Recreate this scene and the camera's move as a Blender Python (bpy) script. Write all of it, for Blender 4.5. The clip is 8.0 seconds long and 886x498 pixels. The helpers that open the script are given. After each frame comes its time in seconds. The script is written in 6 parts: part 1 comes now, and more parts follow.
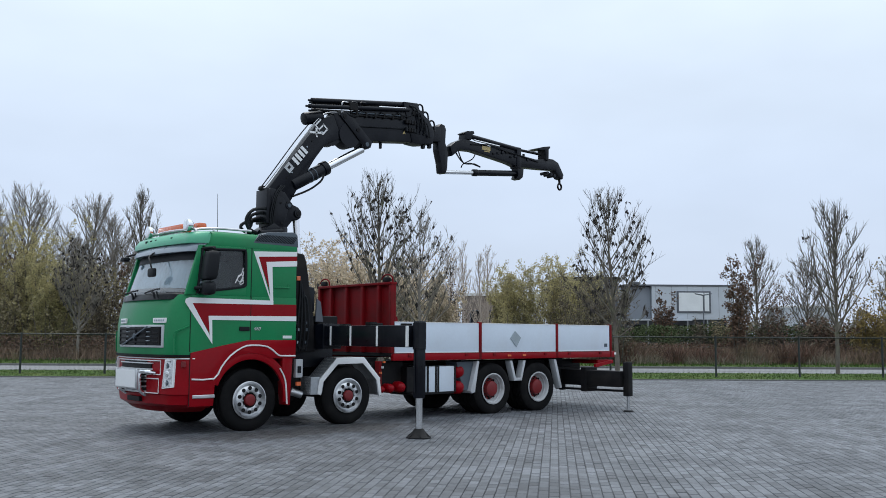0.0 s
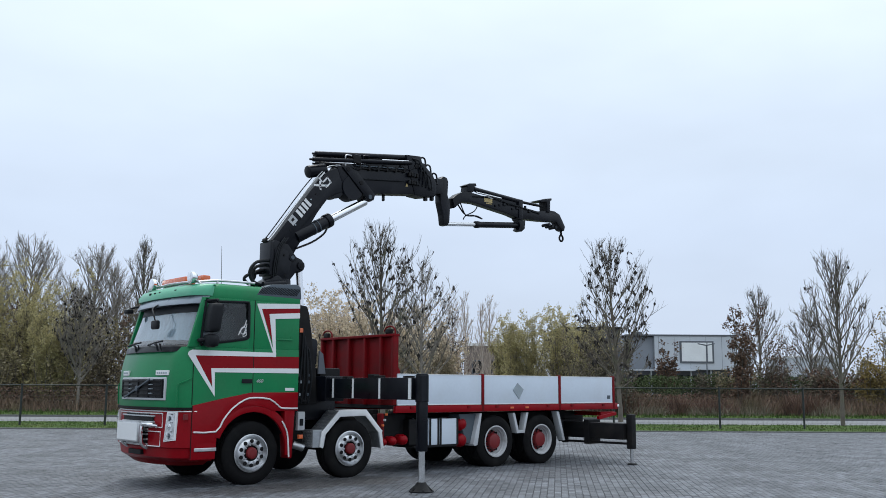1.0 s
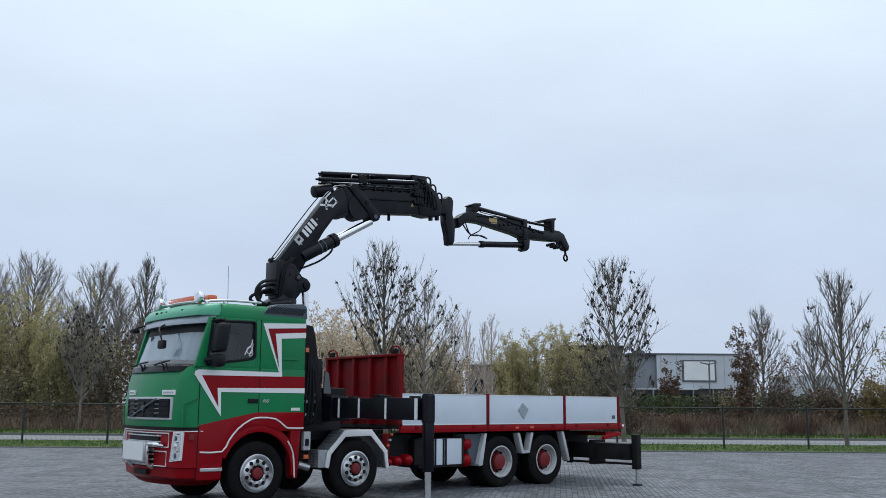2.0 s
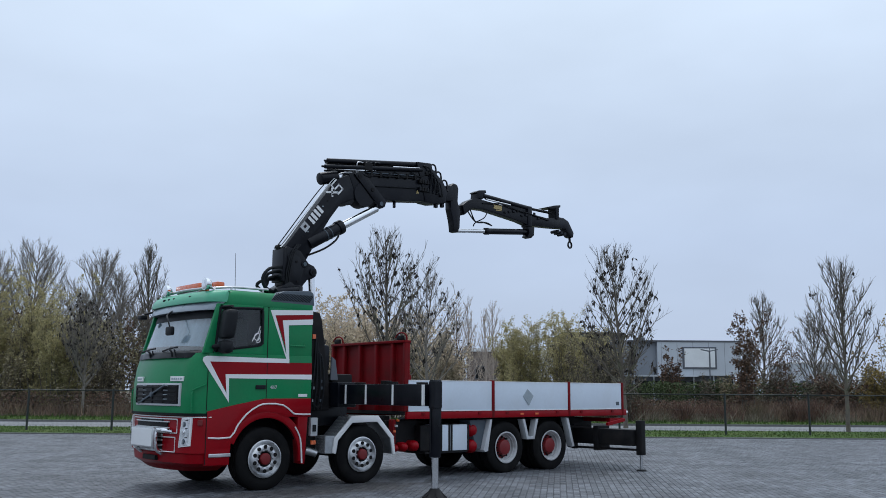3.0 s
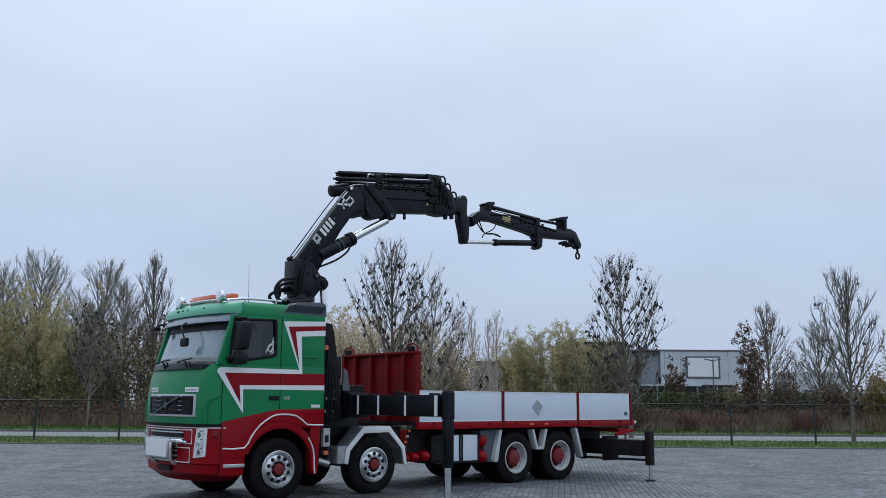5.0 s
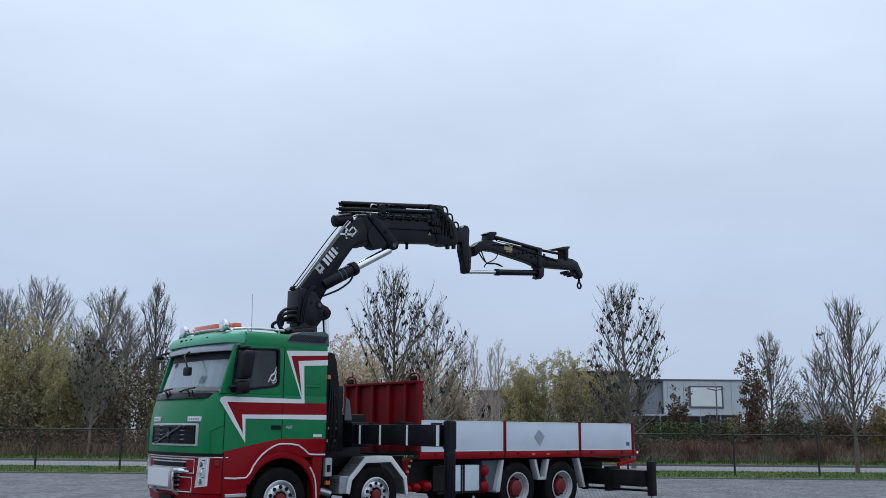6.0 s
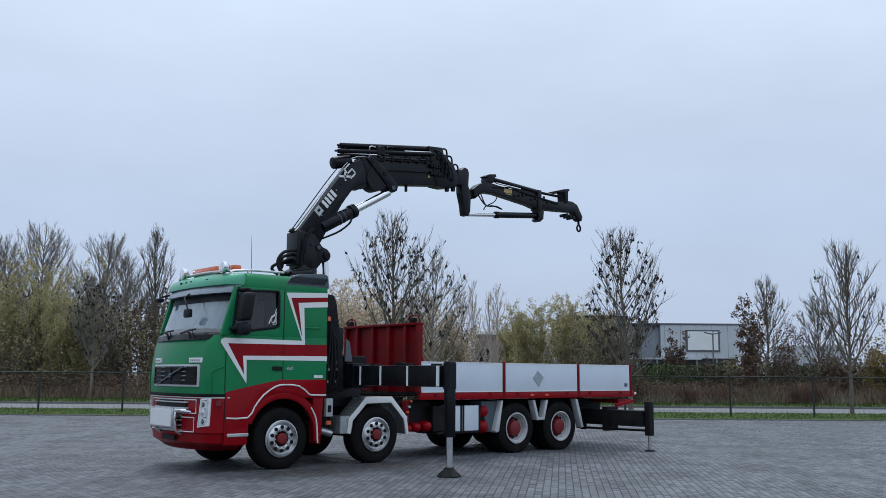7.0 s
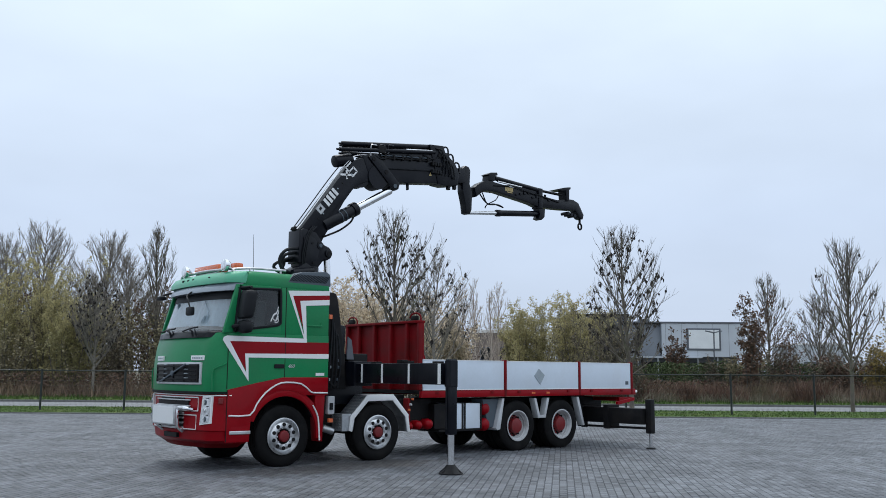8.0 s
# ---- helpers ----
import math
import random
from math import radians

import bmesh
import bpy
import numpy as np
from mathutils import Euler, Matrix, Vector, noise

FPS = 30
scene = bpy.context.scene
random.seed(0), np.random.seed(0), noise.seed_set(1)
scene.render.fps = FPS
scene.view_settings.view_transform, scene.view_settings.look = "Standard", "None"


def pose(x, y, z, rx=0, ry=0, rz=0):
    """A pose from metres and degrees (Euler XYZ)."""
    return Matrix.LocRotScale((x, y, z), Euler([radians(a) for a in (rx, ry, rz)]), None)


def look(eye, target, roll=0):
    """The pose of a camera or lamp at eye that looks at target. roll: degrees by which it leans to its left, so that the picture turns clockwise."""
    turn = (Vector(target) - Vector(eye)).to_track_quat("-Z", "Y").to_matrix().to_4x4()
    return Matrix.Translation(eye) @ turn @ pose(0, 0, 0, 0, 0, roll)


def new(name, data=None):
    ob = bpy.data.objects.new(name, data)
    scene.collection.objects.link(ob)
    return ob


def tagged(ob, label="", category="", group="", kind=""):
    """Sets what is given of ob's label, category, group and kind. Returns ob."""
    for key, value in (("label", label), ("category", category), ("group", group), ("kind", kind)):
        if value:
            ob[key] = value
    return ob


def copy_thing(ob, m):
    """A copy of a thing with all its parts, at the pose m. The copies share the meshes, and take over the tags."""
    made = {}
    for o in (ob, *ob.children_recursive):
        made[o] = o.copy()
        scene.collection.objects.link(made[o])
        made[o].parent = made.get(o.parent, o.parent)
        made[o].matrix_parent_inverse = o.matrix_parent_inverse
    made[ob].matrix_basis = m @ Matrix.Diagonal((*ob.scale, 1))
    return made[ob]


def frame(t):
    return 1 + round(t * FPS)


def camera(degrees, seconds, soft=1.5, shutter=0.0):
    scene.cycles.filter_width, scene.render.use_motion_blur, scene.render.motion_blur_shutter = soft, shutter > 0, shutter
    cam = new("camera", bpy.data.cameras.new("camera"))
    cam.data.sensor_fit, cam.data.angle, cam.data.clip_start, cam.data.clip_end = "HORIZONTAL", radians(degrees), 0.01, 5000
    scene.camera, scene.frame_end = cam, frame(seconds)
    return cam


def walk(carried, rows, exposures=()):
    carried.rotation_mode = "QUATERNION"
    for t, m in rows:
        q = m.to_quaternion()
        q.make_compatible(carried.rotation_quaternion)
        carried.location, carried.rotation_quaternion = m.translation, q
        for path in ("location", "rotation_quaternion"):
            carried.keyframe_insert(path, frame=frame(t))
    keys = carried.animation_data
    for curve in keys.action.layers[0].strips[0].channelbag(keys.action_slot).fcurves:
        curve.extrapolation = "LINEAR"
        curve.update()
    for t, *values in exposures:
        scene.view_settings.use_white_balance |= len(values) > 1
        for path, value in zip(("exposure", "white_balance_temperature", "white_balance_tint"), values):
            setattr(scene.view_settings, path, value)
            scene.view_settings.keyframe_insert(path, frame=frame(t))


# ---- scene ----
cam = camera(51.6, 8.0, soft=0.9)
PATH = [
    (0, (-7.743, -13.787, 1.597), (-6.436, -12.285, 1.786), 0.3),
    (0.1, (-7.753, -13.801, 1.609), (-6.449, -12.3, 1.823), 0.3),
    (0.2, (-7.761, -13.81, 1.617), (-6.459, -12.31, 1.848), 0.3),
    (0.3, (-7.766, -13.817, 1.622), (-6.465, -12.317, 1.867), 0.3),
    (0.4, (-7.769, -13.821, 1.626), (-6.469, -12.322, 1.878), 0.3),
    (0.5, (-7.772, -13.825, 1.629), (-6.473, -12.326, 1.888), 0.3),
    (1, (-7.811, -13.847, 1.634), (-6.516, -12.352, 1.93), 0.3),
    (1.5, (-7.859, -13.846, 1.667), (-6.571, -12.354, 2.007), 0.4),
    (3, (-8.019, -13.791, 1.65), (-6.728, -12.296, 1.957), 0.4),
    (3.5, (-8.084, -13.79, 1.659), (-6.793, -12.293, 1.957), 0.4),
    (4, (-8.145, -13.786, 1.67), (-6.856, -12.289, 1.981), 0.4),
    (5.5, (-8.292, -13.83, 1.672), (-7.009, -12.335, 2.017), 0.4),
    (6, (-8.324, -13.889, 1.677), (-7.049, -12.398, 2.065), 0.5),
    (6.5, (-8.344, -13.9, 1.677), (-7.075, -12.416, 2.108), 0.4),
    (6.6, (-8.339, -13.892, 1.671), (-7.068, -12.406, 2.084), 0.4),
    (6.7, (-8.334, -13.883, 1.663), (-7.059, -12.394, 2.055), 0.4),
    (6.8, (-8.316, -13.855, 1.641), (-7.033, -12.359, 1.969), 0.4),
    (6.9, (-8.307, -13.839, 1.627), (-7.018, -12.339, 1.919), 0.4),
    (7, (-8.301, -13.83, 1.62), (-7.01, -12.327, 1.891), 0.4),
    (7.5, (-8.319, -13.851, 1.61), (-7.028, -12.346, 1.877), 0.4),
    (8, (-8.33, -13.851, 1.606), (-7.04, -12.346, 1.874), 0.4),
]
walk(cam, [(t, look(eye, goal, lean)) for t, eye, goal, lean in PATH],
     exposures=[(0.0, 0.15, 6500, 10), (0.5, 0.18, 6500, 10), (1.0, 0.15, 6500, 10), (1.5, 0.08, 6500, 10), (3.0, -0.15, 6170, 11), (6.8, -0.17, 6170, 11), (7.4, -0.12, 6250, 10), (8.0, 0.08, 6420, 10)])

# ---- light: an overcast morning ----
world = bpy.data.worlds.new("overcast")
scene.world = world
world.use_nodes = True
wn, wl = world.node_tree.nodes, world.node_tree.links
wn.clear()
sky = wn.new("ShaderNodeTexSky")
sky.sky_type, sky.sun_disc = "NISHITA", False
sky.sun_elevation, sky.sun_rotation = radians(35), radians(200)
sky.air_density, sky.dust_density, sky.ozone_density = 1.2, 3.0, 2.0
coord = wn.new("ShaderNodeTexCoord")
split = wn.new("ShaderNodeSeparateXYZ")
wl.new(coord.outputs["Generated"], split.inputs[0])
ramp = wn.new("ShaderNodeValToRGB")
ramp.color_ramp.elements[0].position, ramp.color_ramp.elements[0].color = 0.0, (0.585, 0.675, 0.82, 1)
ramp.color_ramp.elements[1].position, ramp.color_ramp.elements[1].color = 0.42, (0.84, 0.965, 1.10, 1)
el = ramp.color_ramp.elements.new(0.16)
el.color = (0.64, 0.75, 0.925, 1)
el = ramp.color_ramp.elements.new(1.0)
el.color = (1.36, 1.52, 1.70, 1)
wl.new(split.outputs["Z"], ramp.inputs[0])
stretch = wn.new("ShaderNodeMapping")
stretch.inputs["Scale"].default_value = (1.6, 1.6, 4.0)
wl.new(coord.outputs["Generated"], stretch.inputs[0])
cloud = wn.new("ShaderNodeTexNoise")
cloud.inputs["Scale"].default_value, cloud.inputs["Detail"].default_value = 1.7, 4.0
wl.new(stretch.outputs[0], cloud.inputs["Vector"])
band = wn.new("ShaderNodeMapRange")
band.inputs[1].default_value, band.inputs[2].default_value = 0.3, 0.7
band.inputs[3].default_value, band.inputs[4].default_value = 0.93, 1.06
wl.new(cloud.outputs["Fac"], band.inputs[0])
veil = wn.new("ShaderNodeVectorMath")
veil.operation = "SCALE"
wl.new(ramp.outputs[0], veil.inputs[0])
wl.new(band.outputs[0], veil.inputs["Scale"])
bg_sky = wn.new("ShaderNodeBackground")
bg_sky.inputs["Strength"].default_value = 0.05
wl.new(sky.outputs[0], bg_sky.inputs["Color"])
bg_cloud = wn.new("ShaderNodeBackground")
bg_cloud.inputs["Strength"].default_value = 1.0
wl.new(veil.outputs[0], bg_cloud.inputs["Color"])
both = wn.new("ShaderNodeMixShader")
both.inputs[0].default_value = 0.93
wl.new(bg_sky.outputs[0], both.inputs[1])
wl.new(bg_cloud.outputs[0], both.inputs[2])
wout = wn.new("ShaderNodeOutputWorld")
wl.new(both.outputs[0], wout.inputs[0])

sun_data = bpy.data.lights.new("sun", "SUN")
sun_data.energy, sun_data.angle, sun_data.color = 1.3, radians(30), (1.0, 0.97, 0.93)
sun = new("sun", sun_data)
sun.matrix_world = look((8, 26, 60), (0, 0, 0))


# ---- materials ----
def material(name, base, rough=0.6, metal=0.0, vary=0.25, scale=6.0, fine=60.0, bump=0.15, spec=0.5, coat=0.0,
             second=None, amount=0.0, stain=2.0, piece=0.0, island=0.0, bump_dist=0.01, edges=(0.48, 0.68), dark_patch=None,
             world_space=False):
    """A surface with coarse and fine variation, stains of a second colour and relief."""
    m = bpy.data.materials.new(name)
    m.use_nodes = True
    n, l = m.node_tree.nodes, m.node_tree.links
    b = n["Principled BSDF"]
    b.inputs["Roughness"].default_value, b.inputs["Metallic"].default_value = rough, metal
    b.inputs["Specular IOR Level"].default_value = spec
    b.inputs["Coat Weight"].default_value, b.inputs["Coat Roughness"].default_value = coat, 0.08
    tc = n.new("ShaderNodeTexCoord")
    where_at = n.new("ShaderNodeNewGeometry").outputs["Position"] if world_space else tc.outputs["Object"]
    big, small = n.new("ShaderNodeTexNoise"), n.new("ShaderNodeTexNoise")
    for node, s, d in ((big, scale, 4.0), (small, fine, 3.0)):
        node.inputs["Scale"].default_value, node.inputs["Detail"].default_value = s, d
        l.new(where_at, node.inputs["Vector"])
    add = n.new("ShaderNodeMath")
    add.operation = "MULTIPLY_ADD"
    l.new(small.outputs["Fac"], add.inputs[0])
    add.inputs[1].default_value = 0.5
    l.new(big.outputs["Fac"], add.inputs[2])
    rng = n.new("ShaderNodeMapRange")
    rng.inputs[1].default_value, rng.inputs[2].default_value = 0.45, 1.05
    rng.inputs[3].default_value, rng.inputs[4].default_value = 1 - vary, 1 + vary
    l.new(add.outputs[0], rng.inputs[0])
    value = rng.outputs[0]
    for source, width in (("piece", piece), ("island", island)):
        if width:
            if source == "piece":
                r = n.new("ShaderNodeObjectInfo").outputs["Random"]
            else:
                r = n.new("ShaderNodeNewGeometry").outputs["Random Per Island"]
            mr = n.new("ShaderNodeMapRange")
            mr.inputs[3].default_value, mr.inputs[4].default_value = 1 - width, 1 + width
            l.new(r, mr.inputs[0])
            mul = n.new("ShaderNodeMath")
            mul.operation = "MULTIPLY"
            l.new(value, mul.inputs[0])
            l.new(mr.outputs[0], mul.inputs[1])
            value = mul.outputs[0]
    colour = n.new("ShaderNodeRGB")
    colour.outputs[0].default_value = (*base, 1)
    hue = colour.outputs[0]
    if second:
        spots = n.new("ShaderNodeTexNoise")
        spots.inputs["Scale"].default_value, spots.inputs["Detail"].default_value = stain, 6.0
        l.new(where_at, spots.inputs["Vector"])
        cut = n.new("ShaderNodeMapRange")
        cut.inputs[1].default_value, cut.inputs[2].default_value = edges
        cut.inputs[4].default_value = amount
        l.new(spots.outputs["Fac"], cut.inputs[0])
        mix = n.new("ShaderNodeMix")
        mix.data_type = "RGBA"
        l.new(cut.outputs[0], mix.inputs["Factor"])
        l.new(hue, mix.inputs["A"])
        mix.inputs["B"].default_value = (*second, 1)
        hue = mix.outputs["Result"]
    # mixes a darker brown into one ragged-edged oval
    if dark_patch:
        where, size, turn, brown = dark_patch
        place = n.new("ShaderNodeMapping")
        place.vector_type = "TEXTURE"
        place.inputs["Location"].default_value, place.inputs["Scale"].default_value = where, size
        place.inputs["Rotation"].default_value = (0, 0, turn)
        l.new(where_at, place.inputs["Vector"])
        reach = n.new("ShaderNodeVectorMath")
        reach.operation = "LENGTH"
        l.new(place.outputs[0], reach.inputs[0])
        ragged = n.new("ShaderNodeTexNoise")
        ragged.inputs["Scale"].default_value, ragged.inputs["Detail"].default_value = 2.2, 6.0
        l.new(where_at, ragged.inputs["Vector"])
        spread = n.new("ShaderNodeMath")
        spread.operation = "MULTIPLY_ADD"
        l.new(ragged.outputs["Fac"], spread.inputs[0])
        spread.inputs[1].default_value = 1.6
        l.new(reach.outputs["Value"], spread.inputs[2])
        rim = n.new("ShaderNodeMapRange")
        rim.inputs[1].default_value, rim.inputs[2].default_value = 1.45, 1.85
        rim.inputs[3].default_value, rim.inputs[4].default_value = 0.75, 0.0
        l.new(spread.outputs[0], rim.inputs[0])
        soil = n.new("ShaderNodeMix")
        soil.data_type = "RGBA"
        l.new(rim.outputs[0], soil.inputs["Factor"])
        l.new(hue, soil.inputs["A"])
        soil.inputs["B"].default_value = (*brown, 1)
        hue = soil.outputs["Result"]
    tint = n.new("ShaderNodeVectorMath")
    tint.operation = "SCALE"
    l.new(hue, tint.inputs[0])
    l.new(value, tint.inputs["Scale"])
    l.new(tint.outputs[0], b.inputs["Base Color"])
    rr = n.new("ShaderNodeMapRange")
    rr.inputs[3].default_value, rr.inputs[4].default_value = max(rough - 0.1, 0.02), min(rough + 0.12, 1)
    l.new(big.outputs["Fac"], rr.inputs[0])
    l.new(rr.outputs[0], b.inputs["Roughness"])
    if bump:
        bp = n.new("ShaderNodeBump")
        bp.inputs["Strength"].default_value, bp.inputs["Distance"].default_value = bump, bump_dist
        l.new(small.outputs["Fac"], bp.inputs["Height"])
        l.new(bp.outputs[0], b.inputs["Normal"])
    return m


def glass_material(name, colour, rough=0.02, ior=1.12):
    m = bpy.data.materials.new(name)
    m.use_nodes = True
    b = m.node_tree.nodes["Principled BSDF"]
    b.inputs["Base Color"].default_value = (*colour, 1)
    b.inputs["Roughness"].default_value, b.inputs["Transmission Weight"].default_value = rough, 1.0
    b.inputs["IOR"].default_value = ior
    return m


GREEN = material("green_paint", (0.012, 0.195, 0.072), 0.35, vary=0.1, scale=1.5, fine=25, bump=0.02, coat=0.12,
                 second=(0.05, 0.13, 0.07), amount=0.25, stain=1.1, spec=0.15)
PALE_GREEN = material("light_green_paint", (0.07, 0.34, 0.20), 0.35, vary=0.1, scale=1.5, fine=25, bump=0.02, coat=0.1, spec=0.35)
RED = material("red_paint", (0.245, 0.0014, 0.0065), 0.35, vary=0.12, scale=1.5, fine=25, bump=0.02, coat=0.10,
               second=(0.17, 0.004, 0.006), amount=0.35, stain=1.2, spec=0.12)
OLD_RED = material("worn_red_paint", (0.165, 0.004, 0.007), 0.55, vary=0.2, scale=3, fine=40, bump=0.08,
                   second=(0.06, 0.014, 0.013), amount=0.6, stain=1.6, spec=0.12)
WHITE = material("white_paint", (0.74, 0.75, 0.75), 0.4, vary=0.05, scale=2, fine=30, bump=0.02, coat=0.3)
BOARD = material("white_board_panel", (0.60, 0.67, 0.75), 0.5, vary=0.05, scale=1.2, fine=20, bump=0.03,
                 second=(0.48, 0.49, 0.50), amount=0.22, stain=1.4)
STEEL = material("bare_steel_plate", (0.30, 0.35, 0.38), 0.45, vary=0.12, scale=5, fine=40, bump=0.05)
# pale blue that stands in for sky reflected in the windscreen
SKY_SHEEN = material("pale_sky_sheen", (0.54, 0.66, 0.74), 0.9, vary=0.22, scale=1.2, fine=40, bump=0.3)
BLACK = material("black_crane_paint", (0.003, 0.004, 0.0075), 0.30, vary=0.3, scale=3, fine=30, bump=0.06, coat=0.0,
                 second=(0.013, 0.014, 0.017), amount=0.6, stain=2.5, spec=0.22)
DARK = material("dark_chassis_steel", (0.006, 0.006, 0.007), 0.6, vary=0.3, scale=5, fine=50, bump=0.1,
                second=(0.022, 0.019, 0.017), amount=0.5, stain=3, spec=0.2)
PLASTIC = material("dark_plastic", (0.008, 0.0095, 0.012), 0.55, vary=0.1, scale=4, fine=120, bump=0.1, spec=0.2)
GLOSS = material("glossy_black_trim", (0.005, 0.006, 0.008), 0.3, vary=0.2, scale=6, fine=60, bump=0.08, spec=0.18)
GREYPLASTIC = material("grey_plastic", (0.075, 0.095, 0.115), 0.5, vary=0.1, scale=4, fine=120, bump=0.05, spec=0.3)
RUBBER = material("tyre_rubber", (0.0055, 0.0055, 0.006), 0.75, vary=0.25, scale=5, fine=60, bump=0.2,
                  second=(0.018, 0.017, 0.016), amount=0.4, stain=4, spec=0.14)
ALLOY = material("brushed_alloy", (0.62, 0.63, 0.64), 0.32, metal=1.0, vary=0.12, scale=8, fine=90, bump=0.05,
                 second=(0.35, 0.34, 0.33), amount=0.5, stain=5)
CHROME = material("chrome", (0.78, 0.79, 0.80), 0.12, metal=1.0, vary=0.05, scale=6, fine=60, bump=0.02)
HUBRED = material("red_hub_paint", (0.16, 0.006, 0.008), 0.5, vary=0.2, scale=9, fine=70, bump=0.1)
CHECKER = material("tread_plate_aluminium", (0.40, 0.42, 0.44), 0.42, metal=0.8, vary=0.2, scale=10, fine=45, bump=0.6)
FENDER = material("silver_fender_paint", (0.47, 0.49, 0.51), 0.4, vary=0.1, scale=4, fine=40, bump=0.04,
                  second=(0.32, 0.31, 0.30), amount=0.4, stain=3)
ORANGE = material("orange_lens", (0.66, 0.13, 0.035), 0.25, vary=0.1, scale=8, fine=80, bump=0.05, coat=0.5)
RIM_PAINT = material("silver_rim_paint", (0.44, 0.45, 0.46), 0.35, vary=0.12, scale=8, fine=90, bump=0.05, second=(0.28, 0.27, 0.26), amount=0.6, stain=5)
LENS = material("headlamp_reflector", (0.80, 0.82, 0.84), 0.18, metal=0.7, vary=0.35, scale=18, fine=60, bump=0.04)
INTERIOR = material("grey_cab_lining", (0.20, 0.20, 0.20), 0.8, vary=0.1, scale=5, fine=80, bump=0.1)
PALE_LINING = material("pale_cab_lining", (0.5, 0.5, 0.49), 0.8, vary=0.1, scale=5, fine=80, bump=0.1)
GLASS = glass_material("window_glass", (0.84, 0.91, 0.94), 0.02, 1.9)
DARK_GLASS = glass_material("tinted_glass", (0.42, 0.47, 0.48), 0.02, 1.45)
# holds one ragged darker oval along the truck's near front side
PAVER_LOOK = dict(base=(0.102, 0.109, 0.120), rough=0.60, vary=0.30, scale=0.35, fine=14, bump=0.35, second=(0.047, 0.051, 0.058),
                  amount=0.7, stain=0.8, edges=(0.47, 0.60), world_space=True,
                  dark_patch=((0.9, -0.55, 0), (2.6, 0.75, 1.0), 0.05, (0.046, 0.042, 0.040)))
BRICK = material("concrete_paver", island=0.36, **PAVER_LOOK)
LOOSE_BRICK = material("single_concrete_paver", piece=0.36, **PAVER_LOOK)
JOINT = material("joint_sand", (0.072, 0.075, 0.080), 0.9, vary=0.3, scale=0.6, fine=9, bump=0.3)
YARD = material("far_paving", (0.103, 0.111, 0.123), 0.62, vary=0.25, scale=0.3, fine=5, bump=0.2,
                second=(0.070, 0.075, 0.083), amount=0.8, stain=0.6)
GRASS = material("grass", (0.050, 0.086, 0.021), 0.9, spec=0.08, vary=0.3, scale=1.2, fine=25, bump=0.5, island=0.2,
                 second=(0.11, 0.115, 0.045), amount=0.4, stain=0.6)
SOIL = material("bare_soil", (0.10, 0.085, 0.06), 0.95, vary=0.3, scale=0.5, fine=12, bump=0.5,
                second=(0.08, 0.09, 0.035), amount=0.7, stain=0.3)
ASPHALT = material("pale_asphalt", (0.175, 0.18, 0.185), 0.85, vary=0.1, scale=0.6, fine=40, bump=0.2)
KERB = material("concrete_kerb", (0.13, 0.13, 0.13), 0.85, vary=0.2, scale=2, fine=30, bump=0.2)
BARK = material("bark", (0.125, 0.106, 0.088), 0.9, vary=0.3, scale=4, fine=30, bump=0.6,
                second=(0.13, 0.14, 0.08), amount=0.6, stain=2)
BARK_DARK = material("dark_bark", (0.085, 0.074, 0.062), 0.9, vary=0.3, scale=4, fine=30, bump=0.5)
BARK_PALE = material("pale_bark", (0.205, 0.185, 0.16), 0.9, vary=0.3, scale=4, fine=30, bump=0.5)
BARK_BIRCH = material("birch_bark", (0.40, 0.345, 0.30), 0.9, vary=0.2, scale=4, fine=30, bump=0.4)
LEAF_DARK = material("withered_dark_leaf", (0.030, 0.024, 0.022), 0.8, vary=0.3, scale=8, fine=50, bump=0.2, island=0.5)
LEAF_BROWN = material("brown_leaf", (0.118, 0.070, 0.046), 0.8, vary=0.3, scale=3, fine=50, bump=0.2, island=0.45)
LEAF_GREY = material("grey_brown_leaf", (0.135, 0.112, 0.078), 0.85, vary=0.3, scale=3, fine=50, bump=0.2, island=0.5)
LEAF_WILLOW = material("yellow_green_leaf", (0.42, 0.375, 0.19), 0.8, vary=0.25, scale=0.5, fine=30, bump=0.2, island=0.2)
LEAF_TAN = material("pale_tan_leaf", (0.56, 0.47, 0.35), 0.85, vary=0.3, scale=0.7, fine=30, bump=0.2, island=0.3)
LEAF_OLIVE = material("olive_brown_leaf", (0.235, 0.20, 0.115), 0.85, vary=0.3, scale=0.7, fine=30, bump=0.2, island=0.35)
LEAF_OCHRE = material("ochre_leaf", (0.23, 0.17, 0.06), 0.8, vary=0.3, scale=0.7, fine=30, bump=0.2, island=0.45)
LEAF_GREEN = material("dark_green_leaf", (0.066, 0.088, 0.038), 0.8, vary=0.3, scale=0.8, fine=30, bump=0.2, island=0.3, spec=0.2)
REED = material("dry_reed", (0.19, 0.125, 0.088), 0.9, vary=0.35, scale=0.5, fine=20, bump=0.2, island=0.5,
                second=(0.13, 0.125, 0.06), amount=0.6, stain=0.4)
RUSTY = material("rust_red_stalk", (0.128, 0.070, 0.050), 0.9, vary=0.3, scale=0.8, fine=20, bump=0.2, island=0.4)
STRAW = material("pale_straw", (0.19, 0.16, 0.115), 0.9, vary=0.3, scale=0.8, fine=20, bump=0.2, island=0.35)
FENCE = material("green_black_wire", (0.012, 0.017, 0.015), 0.5, vary=0.2, scale=5, fine=50, bump=0.05)
CLADDING = material("pale_grey_cladding", (0.47, 0.51, 0.555), 0.5, vary=0.06, scale=0.5, fine=8, bump=0.05)
